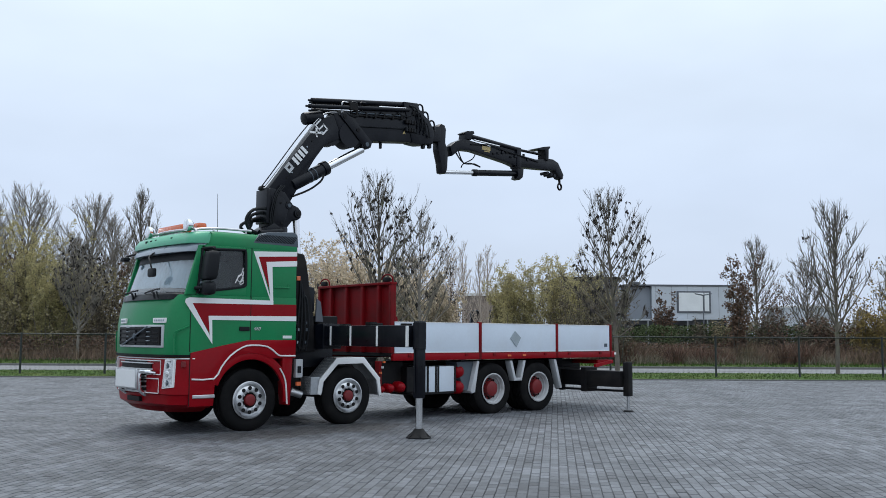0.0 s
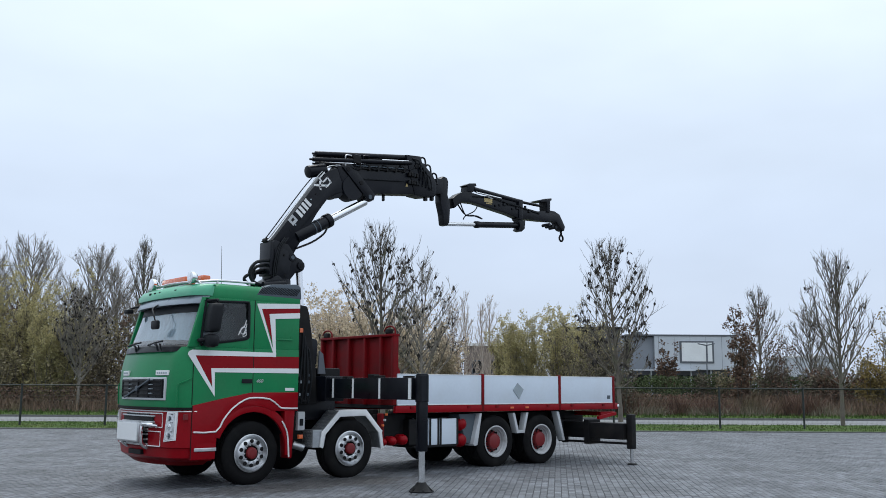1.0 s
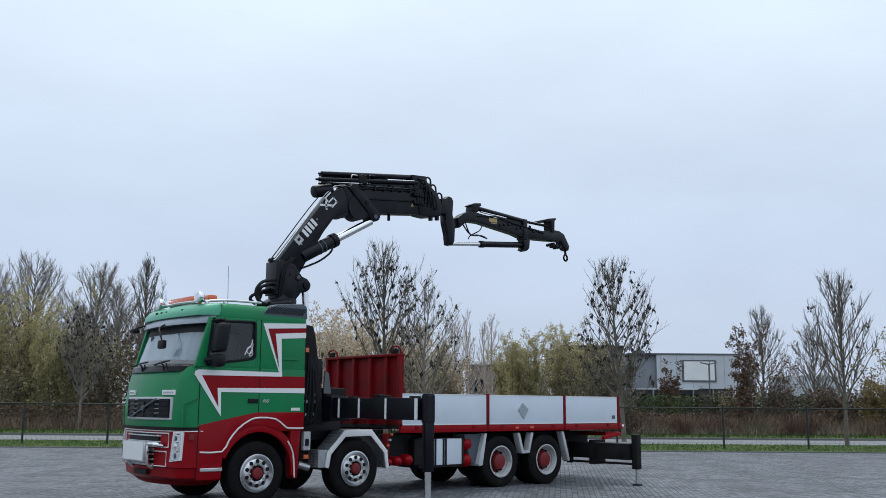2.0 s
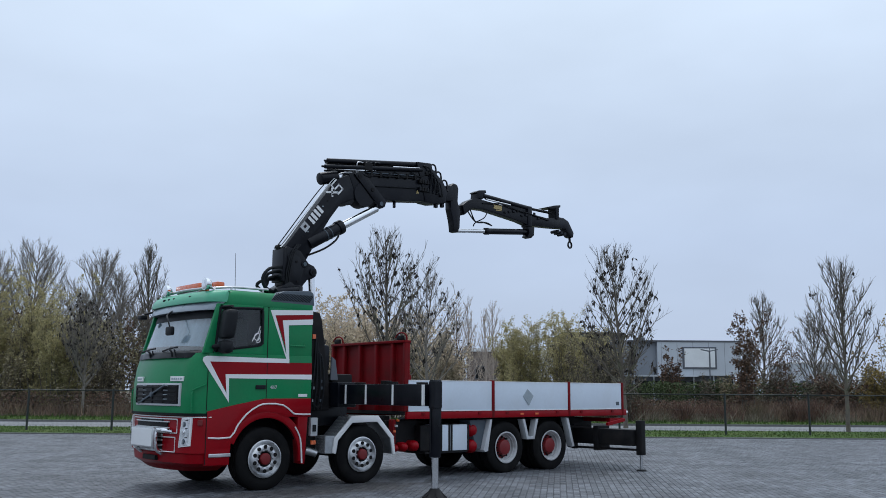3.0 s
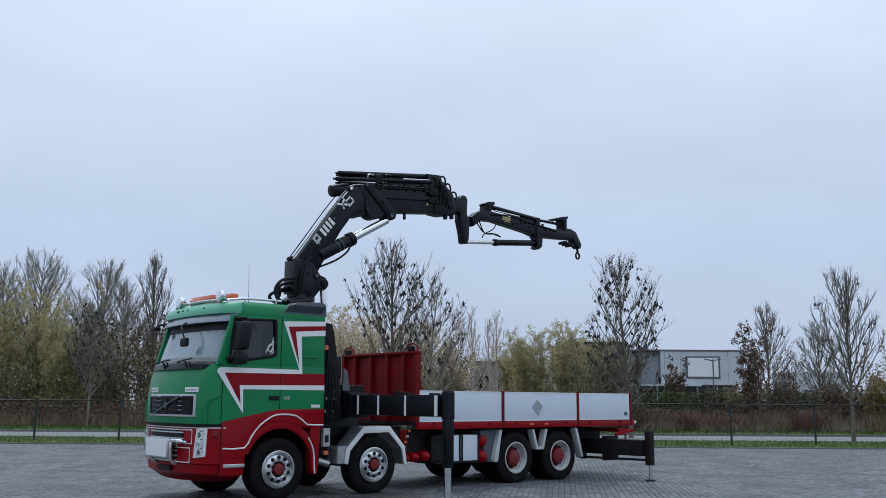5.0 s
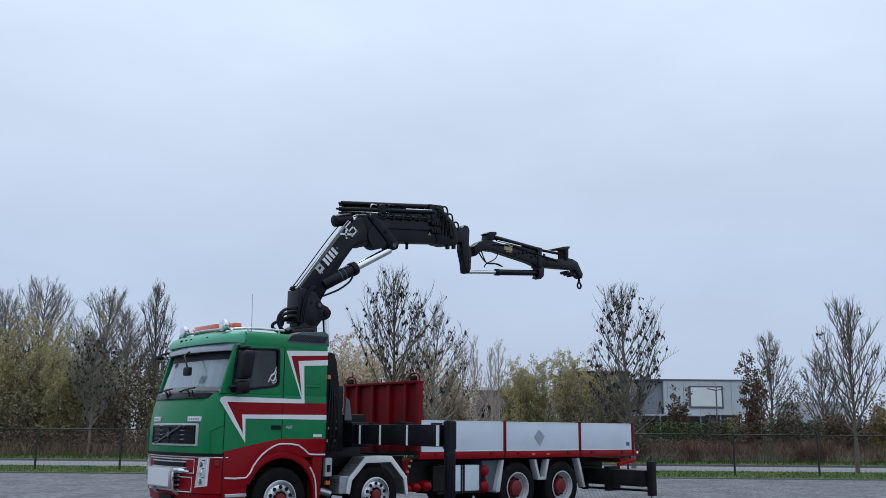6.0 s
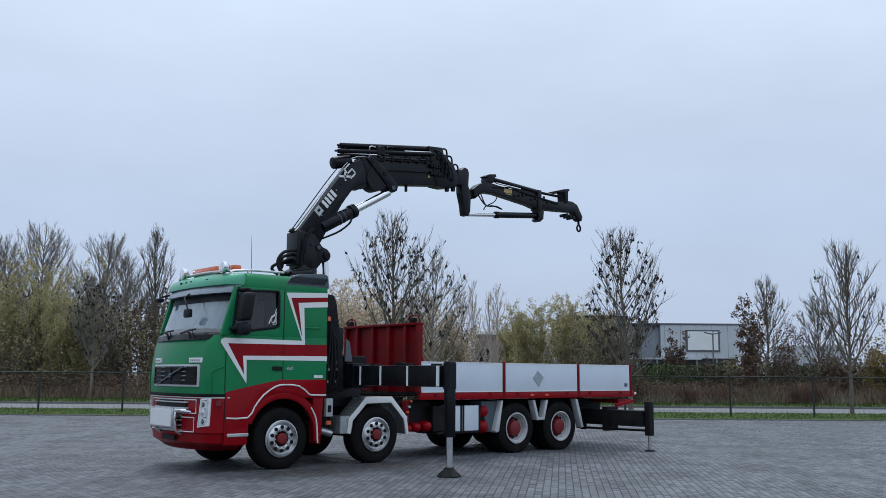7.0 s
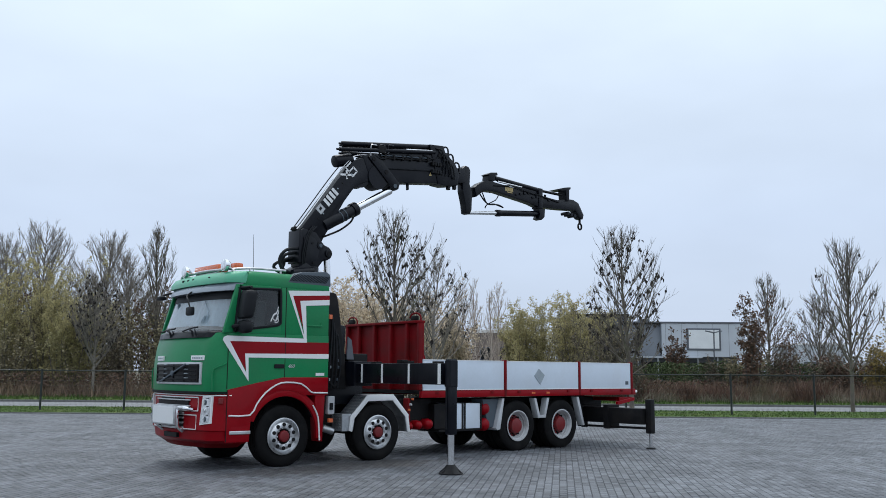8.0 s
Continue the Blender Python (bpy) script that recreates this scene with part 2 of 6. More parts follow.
# wall colour darkened to show the office side that lies in shade
SHADED_WALL = material("shaded_grey_wall", (0.23, 0.255, 0.29), 0.7, vary=0.1, scale=0.6, fine=10, bump=0.1)
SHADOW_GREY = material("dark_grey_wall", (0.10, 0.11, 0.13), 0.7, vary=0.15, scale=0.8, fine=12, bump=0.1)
VISOR = material("tinted_visor", (0.24, 0.28, 0.32), 0.3, vary=0.1, scale=4, fine=60, bump=0.03)
PLATE_TAN = material("ochre_plate", (0.42, 0.32, 0.13), 0.5, vary=0.2, scale=9, fine=60, bump=0.05)


def leafy(m, share):
    """Lets light through the leaves of a material."""
    n, l = m.node_tree.nodes, m.node_tree.links
    b = n["Principled BSDF"]
    thin, mix = n.new("ShaderNodeBsdfTranslucent"), n.new("ShaderNodeMixShader")
    l.new(b.inputs["Base Color"].links[0].from_socket, thin.inputs["Color"])
    mix.inputs[0].default_value = share
    l.new(b.outputs[0], mix.inputs[1])
    l.new(thin.outputs[0], mix.inputs[2])
    l.new(mix.outputs[0], n["Material Output"].inputs["Surface"])


leafy(LEAF_WILLOW, 0.45)
leafy(LEAF_TAN, 0.35)
leafy(LEAF_OCHRE, 0.4)
HOUSE_BRICK = material("brown_brick", (0.20, 0.165, 0.145), 0.85, vary=0.25, scale=2, fine=20, bump=0.2)
PANE_WHITE = material("blind_behind_glass", (0.72, 0.75, 0.76), 0.2, vary=0.08, scale=0.6, fine=6, bump=0.0)


# ---- mesh helpers ----
def part(name, bm, mat, parent=None, label=""):
    """Links a bmesh as one mesh object under a thing or a part."""
    me = bpy.data.meshes.new(name)
    bmesh.ops.recalc_face_normals(bm, faces=bm.faces)
    bm.to_mesh(me)
    bm.free()
    me.materials.append(mat)
    ob = new(name, me)
    if parent:
        ob.parent = parent
    if label:
        tagged(ob, label)
    return ob


def soft_part(name, bm, mat, parent=None, label="", angle=35):
    """The same with rounded shading across gentle edges."""
    ob = part(name, bm, mat, parent, label)
    ob.data.shade_smooth()
    ob.data.set_sharp_from_angle(angle=radians(angle))
    return ob


def raw(name, verts, faces, mat, parent=None, label=""):
    me = bpy.data.meshes.new(name)
    me.from_pydata(verts, [], faces)
    me.materials.append(mat)
    ob = new(name, me)
    if parent:
        ob.parent = parent
    if label:
        tagged(ob, label)
    return ob


def thing(name, label, category, group="", at=(0, 0, 0)):
    ob = new(name)
    ob.empty_display_size = 0.2
    ob.location = at
    return tagged(ob, label, category, group)


def bevel(bm, size, edges=None, segments=2):
    bmesh.ops.bevel(bm, geom=list(edges if edges is not None else bm.edges), offset=size, segments=segments,
                    profile=0.6, affect="EDGES", clamp_overlap=True)


def box(x0, x1, y0, y1, z0, z1, r=0.008, bm=None, turn=None):
    """A box with its edges rounded by r; joined to bm if given."""
    one = bmesh.new()
    m = Matrix.Translation(((x0 + x1) / 2, (y0 + y1) / 2, (z0 + z1) / 2)) @ Matrix.Diagonal((x1 - x0, y1 - y0, z1 - z0, 1))
    bmesh.ops.create_cube(one, size=1, matrix=m)
    if r:
        bevel(one, r)
    if turn is not None:
        one.transform(turn)
    return join(bm, one)


def join(bm, one):
    if bm is None:
        return one
    me = bpy.data.meshes.new("joined")
    one.to_mesh(me)
    one.free()
    bm.from_mesh(me)
    bpy.data.meshes.remove(me)
    return bm


def prism(points, y0, y1, r=0.008, bm=None):
    """A plate of the outline points (x, z), from y0 to y1."""
    one = bmesh.new()
    near = [one.verts.new((x, y0, z)) for x, z in points]
    f = one.faces.new(near)
    far = bmesh.ops.extrude_face_region(one, geom=[f])
    bmesh.ops.translate(one, verts=[v for v in far["geom"] if isinstance(v, bmesh.types.BMVert)], vec=(0, y1 - y0, 0))
    bmesh.ops.recalc_face_normals(one, faces=one.faces)
    if r:
        bevel(one, r)
    return join(bm, one)


def rod(p0, p1, r0, r1=None, n=16, r=0.0, bm=None):
    """A round bar from p0 to p1."""
    p0, p1 = Vector(p0), Vector(p1)
    one = bmesh.new()
    d = p1 - p0
    m = Matrix.Translation((p0 + p1) / 2) @ d.to_track_quat("Z", "Y").to_matrix().to_4x4()
    bmesh.ops.create_cone(one, cap_ends=True, segments=n, radius1=r0, radius2=r0 if r1 is None else r1, depth=d.length, matrix=m)
    if r:
        bevel(one, r, [e for e in one.edges if any(len(f.verts) > 4 for f in e.link_faces)])
    return join(bm, one)


def pipe(points, radius, n=8, bm=None, smooth=4):
    """A bent tube through the points."""
    pts = [Vector(p) for p in points]
    if smooth > 1 and len(pts) > 2:
        fine = []
        for i in range(len(pts) - 1):
            a, b = pts[max(i - 1, 0)], pts[i]
            c, d = pts[i + 1], pts[min(i + 2, len(pts) - 1)]
            for k in range(smooth):
                s = k / smooth
                fine.append(0.5 * (2 * b + (c - a) * s + (2 * a - 5 * b + 4 * c - d) * s ** 2 + (3 * b - 3 * c + d - a) * s ** 3))
        pts = fine + [pts[-1]]
    one = bmesh.new()
    rings = []
    for i, p in enumerate(pts):
        way = (pts[min(i + 1, len(pts) - 1)] - pts[max(i - 1, 0)]).normalized()
        side = way.cross(Vector((0.21, 0.34, 0.92))).normalized()
        up = way.cross(side)
        rings.append([one.verts.new(p + radius * (math.cos(6.2832 * k / n) * side + math.sin(6.2832 * k / n) * up)) for k in range(n)])
    for a, b in zip(rings, rings[1:]):
        for k in range(n):
            one.faces.new((a[k], a[(k + 1) % n], b[(k + 1) % n], b[k]))
    one.faces.new(rings[0][::-1]), one.faces.new(rings[-1])
    return join(bm, one)


def lathe(profile, x, z, n=40, bm=None, caps=True):
    """A turned body round an axle along y at (x, z); profile: (radius, y)."""
    one = bmesh.new()
    rings = [[one.verts.new((x + r * math.cos(6.28319 * k / n), y, z + r * math.sin(6.28319 * k / n))) for k in range(n)]
             for r, y in profile]
    for a, b in zip(rings, rings[1:]):
        for k in range(n):
            one.faces.new((a[k], a[(k + 1) % n], b[(k + 1) % n], b[k]))
    if caps:
        one.faces.new(rings[0]), one.faces.new(rings[-1])
    return join(bm, one)


def plan(xf, xr, y0, y1, r, bow, rear_r=0.03):
    """A cab's outline seen from above: rounded front corners, the front bowed forwards."""
    out = [(xr, y0)]
    for k in range(4):
        out.append((xr + (xf + r - xr) * (k + 0.5) / 4, y0))
    for k in range(7):
        a = k / 6 * math.pi / 2
        out.append((xf + r - r * math.sin(a), y0 + r - r * math.cos(a)))
    w = y1 - y0 - 2 * r
    for k in range(1, 8):
        s = k / 8
        out.append((xf - bow * 4 * s * (1 - s), y0 + r + w * s))
    for k in range(6, -1, -1):
        a = k / 6 * math.pi / 2
        out.append((xf + r - r * math.sin(a), y1 - r + r * math.cos(a)))
    for k in range(3, -1, -1):
        out.append((xr + (xf + r - xr) * (k + 0.5) / 4, y1))
    out.append((xr, y1))
    return out


def loft(levels, caps=True, bm=None):
    """Skins outlines lying at rising heights: [(z, outline), ...]."""
    one = bmesh.new()
    rings = [[one.verts.new((x, y, z)) for x, y in o] for z, o in levels]
    n = len(rings[0])
    for a, b in zip(rings, rings[1:]):
        for k in range(n):
            one.faces.new((a[k], a[(k + 1) % n], b[(k + 1) % n], b[k]))
    if caps:
        one.faces.new(rings[0][::-1]), one.faces.new(rings[-1])
    return join(bm, one)


def bowed(bm, depth, cuts=7, margin=0.34, width=2.5):
    """Bends what stands across the truck's front to its rounded nose."""
    long_edges = [e for e in bm.edges if abs(e.verts[0].co.y - e.verts[1].co.y) > 0.3]
    bmesh.ops.subdivide_edges(bm, edges=long_edges, cuts=cuts, use_grid_fill=True)
    for v in bm.verts:
        s = (v.co.y - margin) / (width - 2 * margin)
        v.co.x -= depth * 4 * s * (1 - s)
    return bm


# ---- the yard's own frame: u across, v away from where the camera stands ----
ORIGIN = Vector((-8.33, -13.85, 0))
ACROSS, AWAY = Vector((0.7592, -0.6508, 0)), Vector((0.6508, 0.7592, 0))
YAW = math.atan2(-0.6508, 0.7592)


def spot(u, v, z=0.0):
    return ORIGIN + ACROSS * u + AWAY * v + Vector((0, 0, z))


def yard_pose(u, v, z=0.0, turn=0.0):
    return Matrix.Translation(spot(u, v, z)) @ Matrix.Rotation(YAW + turn, 4, "Z")


# ---- the truck ----
def tyre_profile(y0, width, radius, face):
    """Half of a tyre's section, from the bead over the tread to the other bead; face +1 or -1 is the way in from the outer face."""
    w = width * face
    out = [(0.285, y0 + 0.10 * w), (0.31, y0 + 0.04 * w), (0.40, y0 - 0.005 * face), (radius - 0.06, y0 + 0.0 * w),
           (radius - 0.022, y0 + 0.05 * w), (radius - 0.004, y0 + 0.11 * w)]
    for k in (0.26, 0.42, 0.58, 0.74):
        out += [(radius, y0 + (k - 0.035) * w), (radius - 0.014, y0 + (k - 0.02) * w),
                (radius - 0.014, y0 + (k + 0.02) * w), (radius, y0 + (k + 0.035) * w)]
    return out + [(radius - 0.004, y0 + 0.89 * w), (radius - 0.022, y0 + 0.95 * w), (radius - 0.06, y0 + w),
                  (0.40, y0 + 1.01 * w), (0.285, y0 + 0.9 * w)]


def wheel(truck, x, y0, face, width, dished, radius=0.525):
    z = radius - 0.012
    drum = soft_part("wheel", lathe([(0.05, y0 + (0.20 if dished else 0.09) * face), (0.27, y0 + (0.205 if dished else 0.10) * face), (0.275, y0 + 0.9 * width * face),
                                     (0.05, y0 + 0.92 * width * face)], x, z, 28), DARK, truck)
    soft_part("tyre", lathe(tyre_profile(y0, width, radius, face), x, z, 56, caps=False), RUBBER, drum, "black tyre with a worn ribbed tread")
    if dished:
        d = 0.13
        rim = [(0.316, y0 + 0.004 * face), (0.322, y0 - 0.012 * face), (0.300, y0 - 0.016 * face), (0.284, y0 + 0.004 * face),
               (0.276, y0 + 0.05 * face), (0.262, y0 + 0.056 * face), (0.256, y0 + 0.10 * face), (0.238, y0 + 0.11 * face), (0.232, y0 + d * face), (0.215, y0 + (d + 0.006) * face)]
        hub = [(0.165, y0 + d * face), (0.162, y0 + 0.06 * face), (0.150, y0 + 0.025 * face), (0.10, y0 + 0.01 * face), (0.03, y0 + 0.005 * face)]
        hole_y, hole_r = y0 + (d - 0.02) * face, 0.205
    else:
        rim = [(0.305, y0 + 0.02 * face), (0.314, y0 - 0.012 * face), (0.298, y0 - 0.016 * face), (0.285, y0 + 0.012 * face),
               (0.262, y0 + 0.035 * face), (0.245, y0 + 0.02 * face), (0.225, y0 - 0.012 * face), (0.16, y0 - 0.022 * face),
               (0.13, y0 - 0.01 * face)]
        hub = [(0.10, y0), (0.098, y0 - 0.035 * face), (0.088, y0 - 0.05 * face), (0.07, y0 - 0.056 * face), (0.02, y0 - 0.056 * face)]
        hole_y, hole_r = y0 - 0.018 * face, 0.199
    soft_part("rim", lathe(rim, x, z, 48, caps=False), RIM_PAINT if dished else ALLOY, drum, "bright alloy rim with round vent holes", 50)
    if dished:
        dish = [(0.222, y0 + (d + 0.004) * face), (0.205, y0 + (d - 0.002) * face), (0.19, y0 + d * face), (0.17, y0 + (d - 0.01) * face), (0.12, y0 + (d - 0.02) * face)]
        soft_part("wheel_disc", lathe(dish, x, z, 40, caps=False), HUBRED, drum, "dull red recessed wheel disc")
    soft_part("hub", lathe(hub, x, z, 28), HUBRED, drum, "faded red hub cap")
    if not dished:
        soft_part("hub_ring", lathe([(0.132, y0 - 0.004 * face), (0.124, y0 - 0.02 * face), (0.108, y0 - 0.012 * face)], x, z, 28, caps=False), DARK, drum)
    for k in range(10):
        a = 6.28319 * (k + 0.5) / 10
        p = Vector((x + hole_r * math.cos(a), hole_y, z + hole_r * math.sin(a)))
        part("vent_hole", rod(p + Vector((0, 0.01 * face, 0)), p - Vector((0, 0.006 * face, 0)), 0.034 if not dished else 0.022, n=12), DARK, drum)
    for k in range(10):
        a = 6.28319 * k / 10
        p = Vector((x + (0.178 if dished else 0.145) * math.cos(a), hole_y, z + (0.178 if dished else 0.145) * math.sin(a)))
        part("wheel_nut", rod(p, p - Vector((0, 0.03 * face, 0)), 0.013, n=6), DARK if dished else ALLOY, drum)
    return drum


truck = thing("truck", "green and red four-axle flatbed truck with white stripes parked on pavers", "truck")
W = 2.5
for x in (0.0, 2.0):
    wheel(truck, x, 0.03, 1, 0.34, False)
    wheel(truck, x, W - 0.03, -1, 0.34, False)
for x in (5.68, 7.05):
    for y0, face in ((0.03, 1), (W - 0.03, -1)):
        wheel(truck, x, y0, face, 0.29, True)
        soft_part("inner_tyre", lathe(tyre_profile(y0 + 0.33 * face, 0.29, 0.525, face), x, 0.513, 40, caps=False), RUBBER, truck)
for x in (0.0, 2.0, 5.68, 7.05):
    part("axle", rod((x, 0.3, 0.5), (x, W - 0.3, 0.5), 0.075, n=14), DARK, truck)
for x in (5.68, 7.05):
    soft_part("differential", lathe([(0.08, 1.02), (0.19, 1.08), (0.21, 1.25), (0.19, 1.42), (0.08, 1.48)], x, 0.52, 20), DARK, truck)
for y in (0.85, 1.65):
    part("chassis_rail", box(-0.9, 9.35, y - 0.04, y + 0.04, 0.78, 1.06, 0.01), DARK, truck)
for x in (1.0, 2.7, 4.2, 5.0, 6.36, 7.7, 9.2):
    part("cross_member", box(x - 0.05, x + 0.05, 0.895, 1.605, 0.84, 1.0, 0.008), DARK, truck)

# cab shell
shell = soft_part("cab_body", loft([
    (1.235, plan(-1.40, 0.86, 0.0, W, 0.34, 0.10)), (1.45, plan(-1.415, 0.86, 0.0, W, 0.34, 0.11)),
    (1.75, plan(-1.41, 0.86, 0.0, W, 0.34, 0.11)), (2.0, plan(-1.375, 0.86, 0.0, W, 0.34, 0.11)),
    (2.16, plan(-1.33, 0.86, 0.005, W - 0.005, 0.33, 0.11)), (2.24, plan(-1.29, 0.86, 0.01, W - 0.01, 0.32, 0.10)),
    (2.25, plan(-1.25, 0.86, 0.03, W - 0.03, 0.30, 0.10))]), GREEN, truck, "glossy green cab body", 30)
# roof
soft_part("cab_roof", loft([
    (3.03, plan(-1.02, 0.86, 0.03, W - 0.03, 0.30, 0.10)), (3.08, plan(-1.03, 0.86, 0.02, W - 0.02, 0.30, 0.10)),
    (3.20, plan(-1.0, 0.86, 0.03, W - 0.03, 0.30, 0.09)), (3.275, plan(-0.95, 0.86, 0.07, W - 0.07, 0.30, 0.08)),
    (3.315, plan(-0.86, 0.83, 0.16, W - 0.16, 0.30, 0.07)), (3.33, plan(-0.75, 0.78, 0.32, W - 0.32, 0.30, 0.05))]), GREEN, truck,
    "rounded green cab roof", 40)
brow = soft_part("roof_brow", loft([
    (3.09, plan(-1.13, -0.82, 0.02, W - 0.02, 0.25, 0.08)), (3.16, plan(-1.13, -0.80, 0.018, W - 0.018, 0.25, 0.08)),
    (3.26, plan(-1.06, -0.78, 0.04, W - 0.04, 0.25, 0.08)), (3.295, plan(-0.98, -0.78, 0.08, W - 0.08, 0.25, 0.07))]), PALE_GREEN, truck,
    "light green brow with small marker lamps", 40)
for y in (0.72, 1.28, 1.48, 1.68):
    part("marker_lamp", box(-1.185 if y > 1 else -1.16, -1.10, y - 0.03, y + 0.03, 3.18, 3.22, 0.01), PLASTIC, brow)
soft_part("sun_visor", loft([
    (2.955, plan(-1.12, -1.0, 0.055, W - 0.055, 0.16, 0.13)), (3.01, plan(-1.11, -0.96, 0.04, W - 0.04, 0.18, 0.13)),
    (3.06, plan(-1.08, -0.92, 0.035, W - 0.035, 0.2, 0.12)), (3.10, plan(-1.05, -0.9, 0.04, W - 0.04, 0.22, 0.10))]), VISOR, truck,
    "tinted grey sun visor", 40)

# upper sides: pillar, header and rear panel round the door windows
for y0, y1 in ((0.012, 0.075), (W - 0.075, W - 0.012)):
    soft_part("front_pillar", prism([(-1.21, 2.24), (-1.03, 2.24), (-0.865, 3.06), (-0.985, 3.06)], y0, y1, 0.015), GREEN, truck)
    soft_part("door_header", prism([(-0.95, 2.985), (-0.135, 3.025), (-0.135, 3.06), (-0.94, 3.06)], y0, y1, 0.008), GREEN, truck)
    soft_part("side_panel", prism([(-0.125, 2.24), (0.86, 2.24), (0.86, 3.05), (-0.125, 3.05)], y0, y1, 0.012), GREEN, truck)
    soft_part("door_sill", prism([(-1.03, 2.245), (-0.12, 2.245), (-0.12, 2.405), (-1.0, 2.27)], y0, y1, 0.006), GREEN, truck)
    part("side_window", prism([(-1.0, 2.275), (-0.12, 2.41), (-0.13, 3.025), (-0.94, 2.985)], (y0 + y1) / 2 - 0.003, (y0 + y1) / 2 + 0.003, 0), DARK_GLASS,
         truck, "dark tinted door window").visible_shadow = False
    edge = y0 - 0.004 if y0 < 1 else y1 + 0.004
    seal = pipe([(-0.97, edge, 2.285), (-0.5, edge, 2.352), (-0.20, edge, 2.397), (-0.14, edge, 2.43), (-0.13, edge, 2.48), (-0.14, edge, 2.93), (-0.16, edge, 2.99), (-0.22, edge, 3.016),
                 (-0.88, edge, 2.985), (-0.935, edge, 2.94), (-0.995, edge, 2.33), (-0.97, edge, 2.285)], 0.022, 6)
    part("window_seal", seal, PLASTIC, truck)
part("rear_wall", box(0.80, 0.855, 0.08, W - 0.08, 2.24, 3.06, 0.01), GREEN, truck)
# windscreen
glass = bmesh.new()
grid = []
for i in range(7):
    s = i / 6
    row = []
    for k in range(13):
        c = k / 12
        bulge = 0.30 * (1 - (2 * c - 1) ** 4) * (1 - 0.15 * s)
        row.append(glass.verts.new((-1.09 + 0.21 * s - bulge * (1.0 - 0.25 * s), 0.045 + (W - 0.09) * c, 2.235 + 0.82 * s)))
    grid.append(row)
for a, b in zip(grid, grid[1:]):
    for k in range(12):
        glass.faces.new((a[k], a[k + 1], b[k + 1], b[k]))
pane = soft_part("windscreen", glass, GLASS, truck, "clear curved windscreen reflecting the sky")
pane.visible_shadow = False


def screen_point(c, s):
    """A point on the windscreen: c across, s up, both from 0 to 1."""
    bulge = 0.30 * (1 - (2 * c - 1) ** 4) * (1 - 0.15 * s)
    return (-1.09 + 0.21 * s - bulge * (1.0 - 0.25 * s), 0.045 + (W - 0.09) * c, 2.235 + 0.82 * s)


# black strip laid over the glass top in place of the visor's shade
visor_shade = bmesh.new()
strip = [[visor_shade.verts.new(Vector(screen_point(k / 16, s)) + Vector((-0.006, 0, 0))) for k in range(17)] for s in (0.71, 0.80, 0.90, 1.0)]
for lo, hi in zip(strip, strip[1:]):
    for k in range(16):
        visor_shade.faces.new((lo[k], lo[k + 1], hi[k + 1], hi[k]))
ext = bmesh.ops.extrude_face_region(visor_shade, geom=list(visor_shade.faces))
bmesh.ops.translate(visor_shade, verts=[v for v in ext["geom"] if isinstance(v, bmesh.types.BMVert)], vec=(0.003, 0, 0))
soft_part("visor_shade_strip", visor_shade, PLASTIC, truck, "black shade band along the windscreen top")
for c0 in (0.012, 0.988):
    edge_line = [screen_point(c0, s) for s in (0.0, 0.25, 0.5, 0.75, 1.0)]
    soft_part("windscreen_seal", pipe([(x - 0.004, y, z) for x, y, z in edge_line], 0.028, 6), PLASTIC, truck)
band_mesh = loft([(2.165, plan(-1.365, -1.0, 0.10, W - 0.10, 0.30, 0.11)), (2.25, plan(-1.345, -1.0, 0.10, W - 0.10, 0.30, 0.11)),
                  (2.285, plan(-1.30, -1.0, 0.12, W - 0.12, 0.30, 0.11))])
soft_part("scuttle", band_mesh, GLOSS, truck, "black plastic scuttle below the windscreen", 40)
for y in (0.60, 1.46):
    arm = pipe([(-1.46, y, 2.18), (-1.475, y + 0.02, 2.27), (-1.47, y + 0.14, 2.31)], 0.018, 6)
    arm = pipe([(-1.455, y - 0.16, 2.335), (-1.46, y + 0.14, 2.315), (-1.43, y + 0.46, 2.285)], 0.014, 6, arm)
    soft_part("wiper", rod((-1.44, y - 0.10, 2.18), (-1.47, y - 0.08, 2.30), 0.012, n=8, bm=arm), PLASTIC, truck)
# inside of the cab
part("dashboard", loft([(2.24, plan(-1.24, -0.72, 0.12, W - 0.12, 0.2, 0.06)), (2.33, plan(-1.18, -0.76, 0.14, W - 0.14, 0.2, 0.06))]), INTERIOR, truck)
for y in (0.65, 1.85):
    seat = box(-0.42, -0.16, y - 0.24, y + 0.24, 2.24, 2.86, 0.07)
    seat = box(-0.36, -0.22, y - 0.13, y + 0.13, 2.85, 2.99, 0.05, seat)
    soft_part("driver_seat", seat, INTERIOR, truck)
part("steering_wheel", pipe([(-0.85 + 0.05 * math.sin(a), 0.65 + 0.22 * math.cos(a), 2.42 + 0.2 * math.sin(a)) for a in [k * 6.2832 / 16 for k in range(17)]], 0.018, 6), PLASTIC, truck)
soft_part("ceiling_lining", box(-0.95, 0.79, 0.09, W - 0.09, 2.99, 3.028, 0.01), PALE_LINING, truck)
part("bunk_curtain", box(0.05, 0.09, 0.09, W - 0.09, 2.255, 2.985, 0.01), PALE_LINING, truck)
# pleated sheet added behind the glass to supply its bright sky reflection
sheen_sheet = bmesh.new()
fold = []
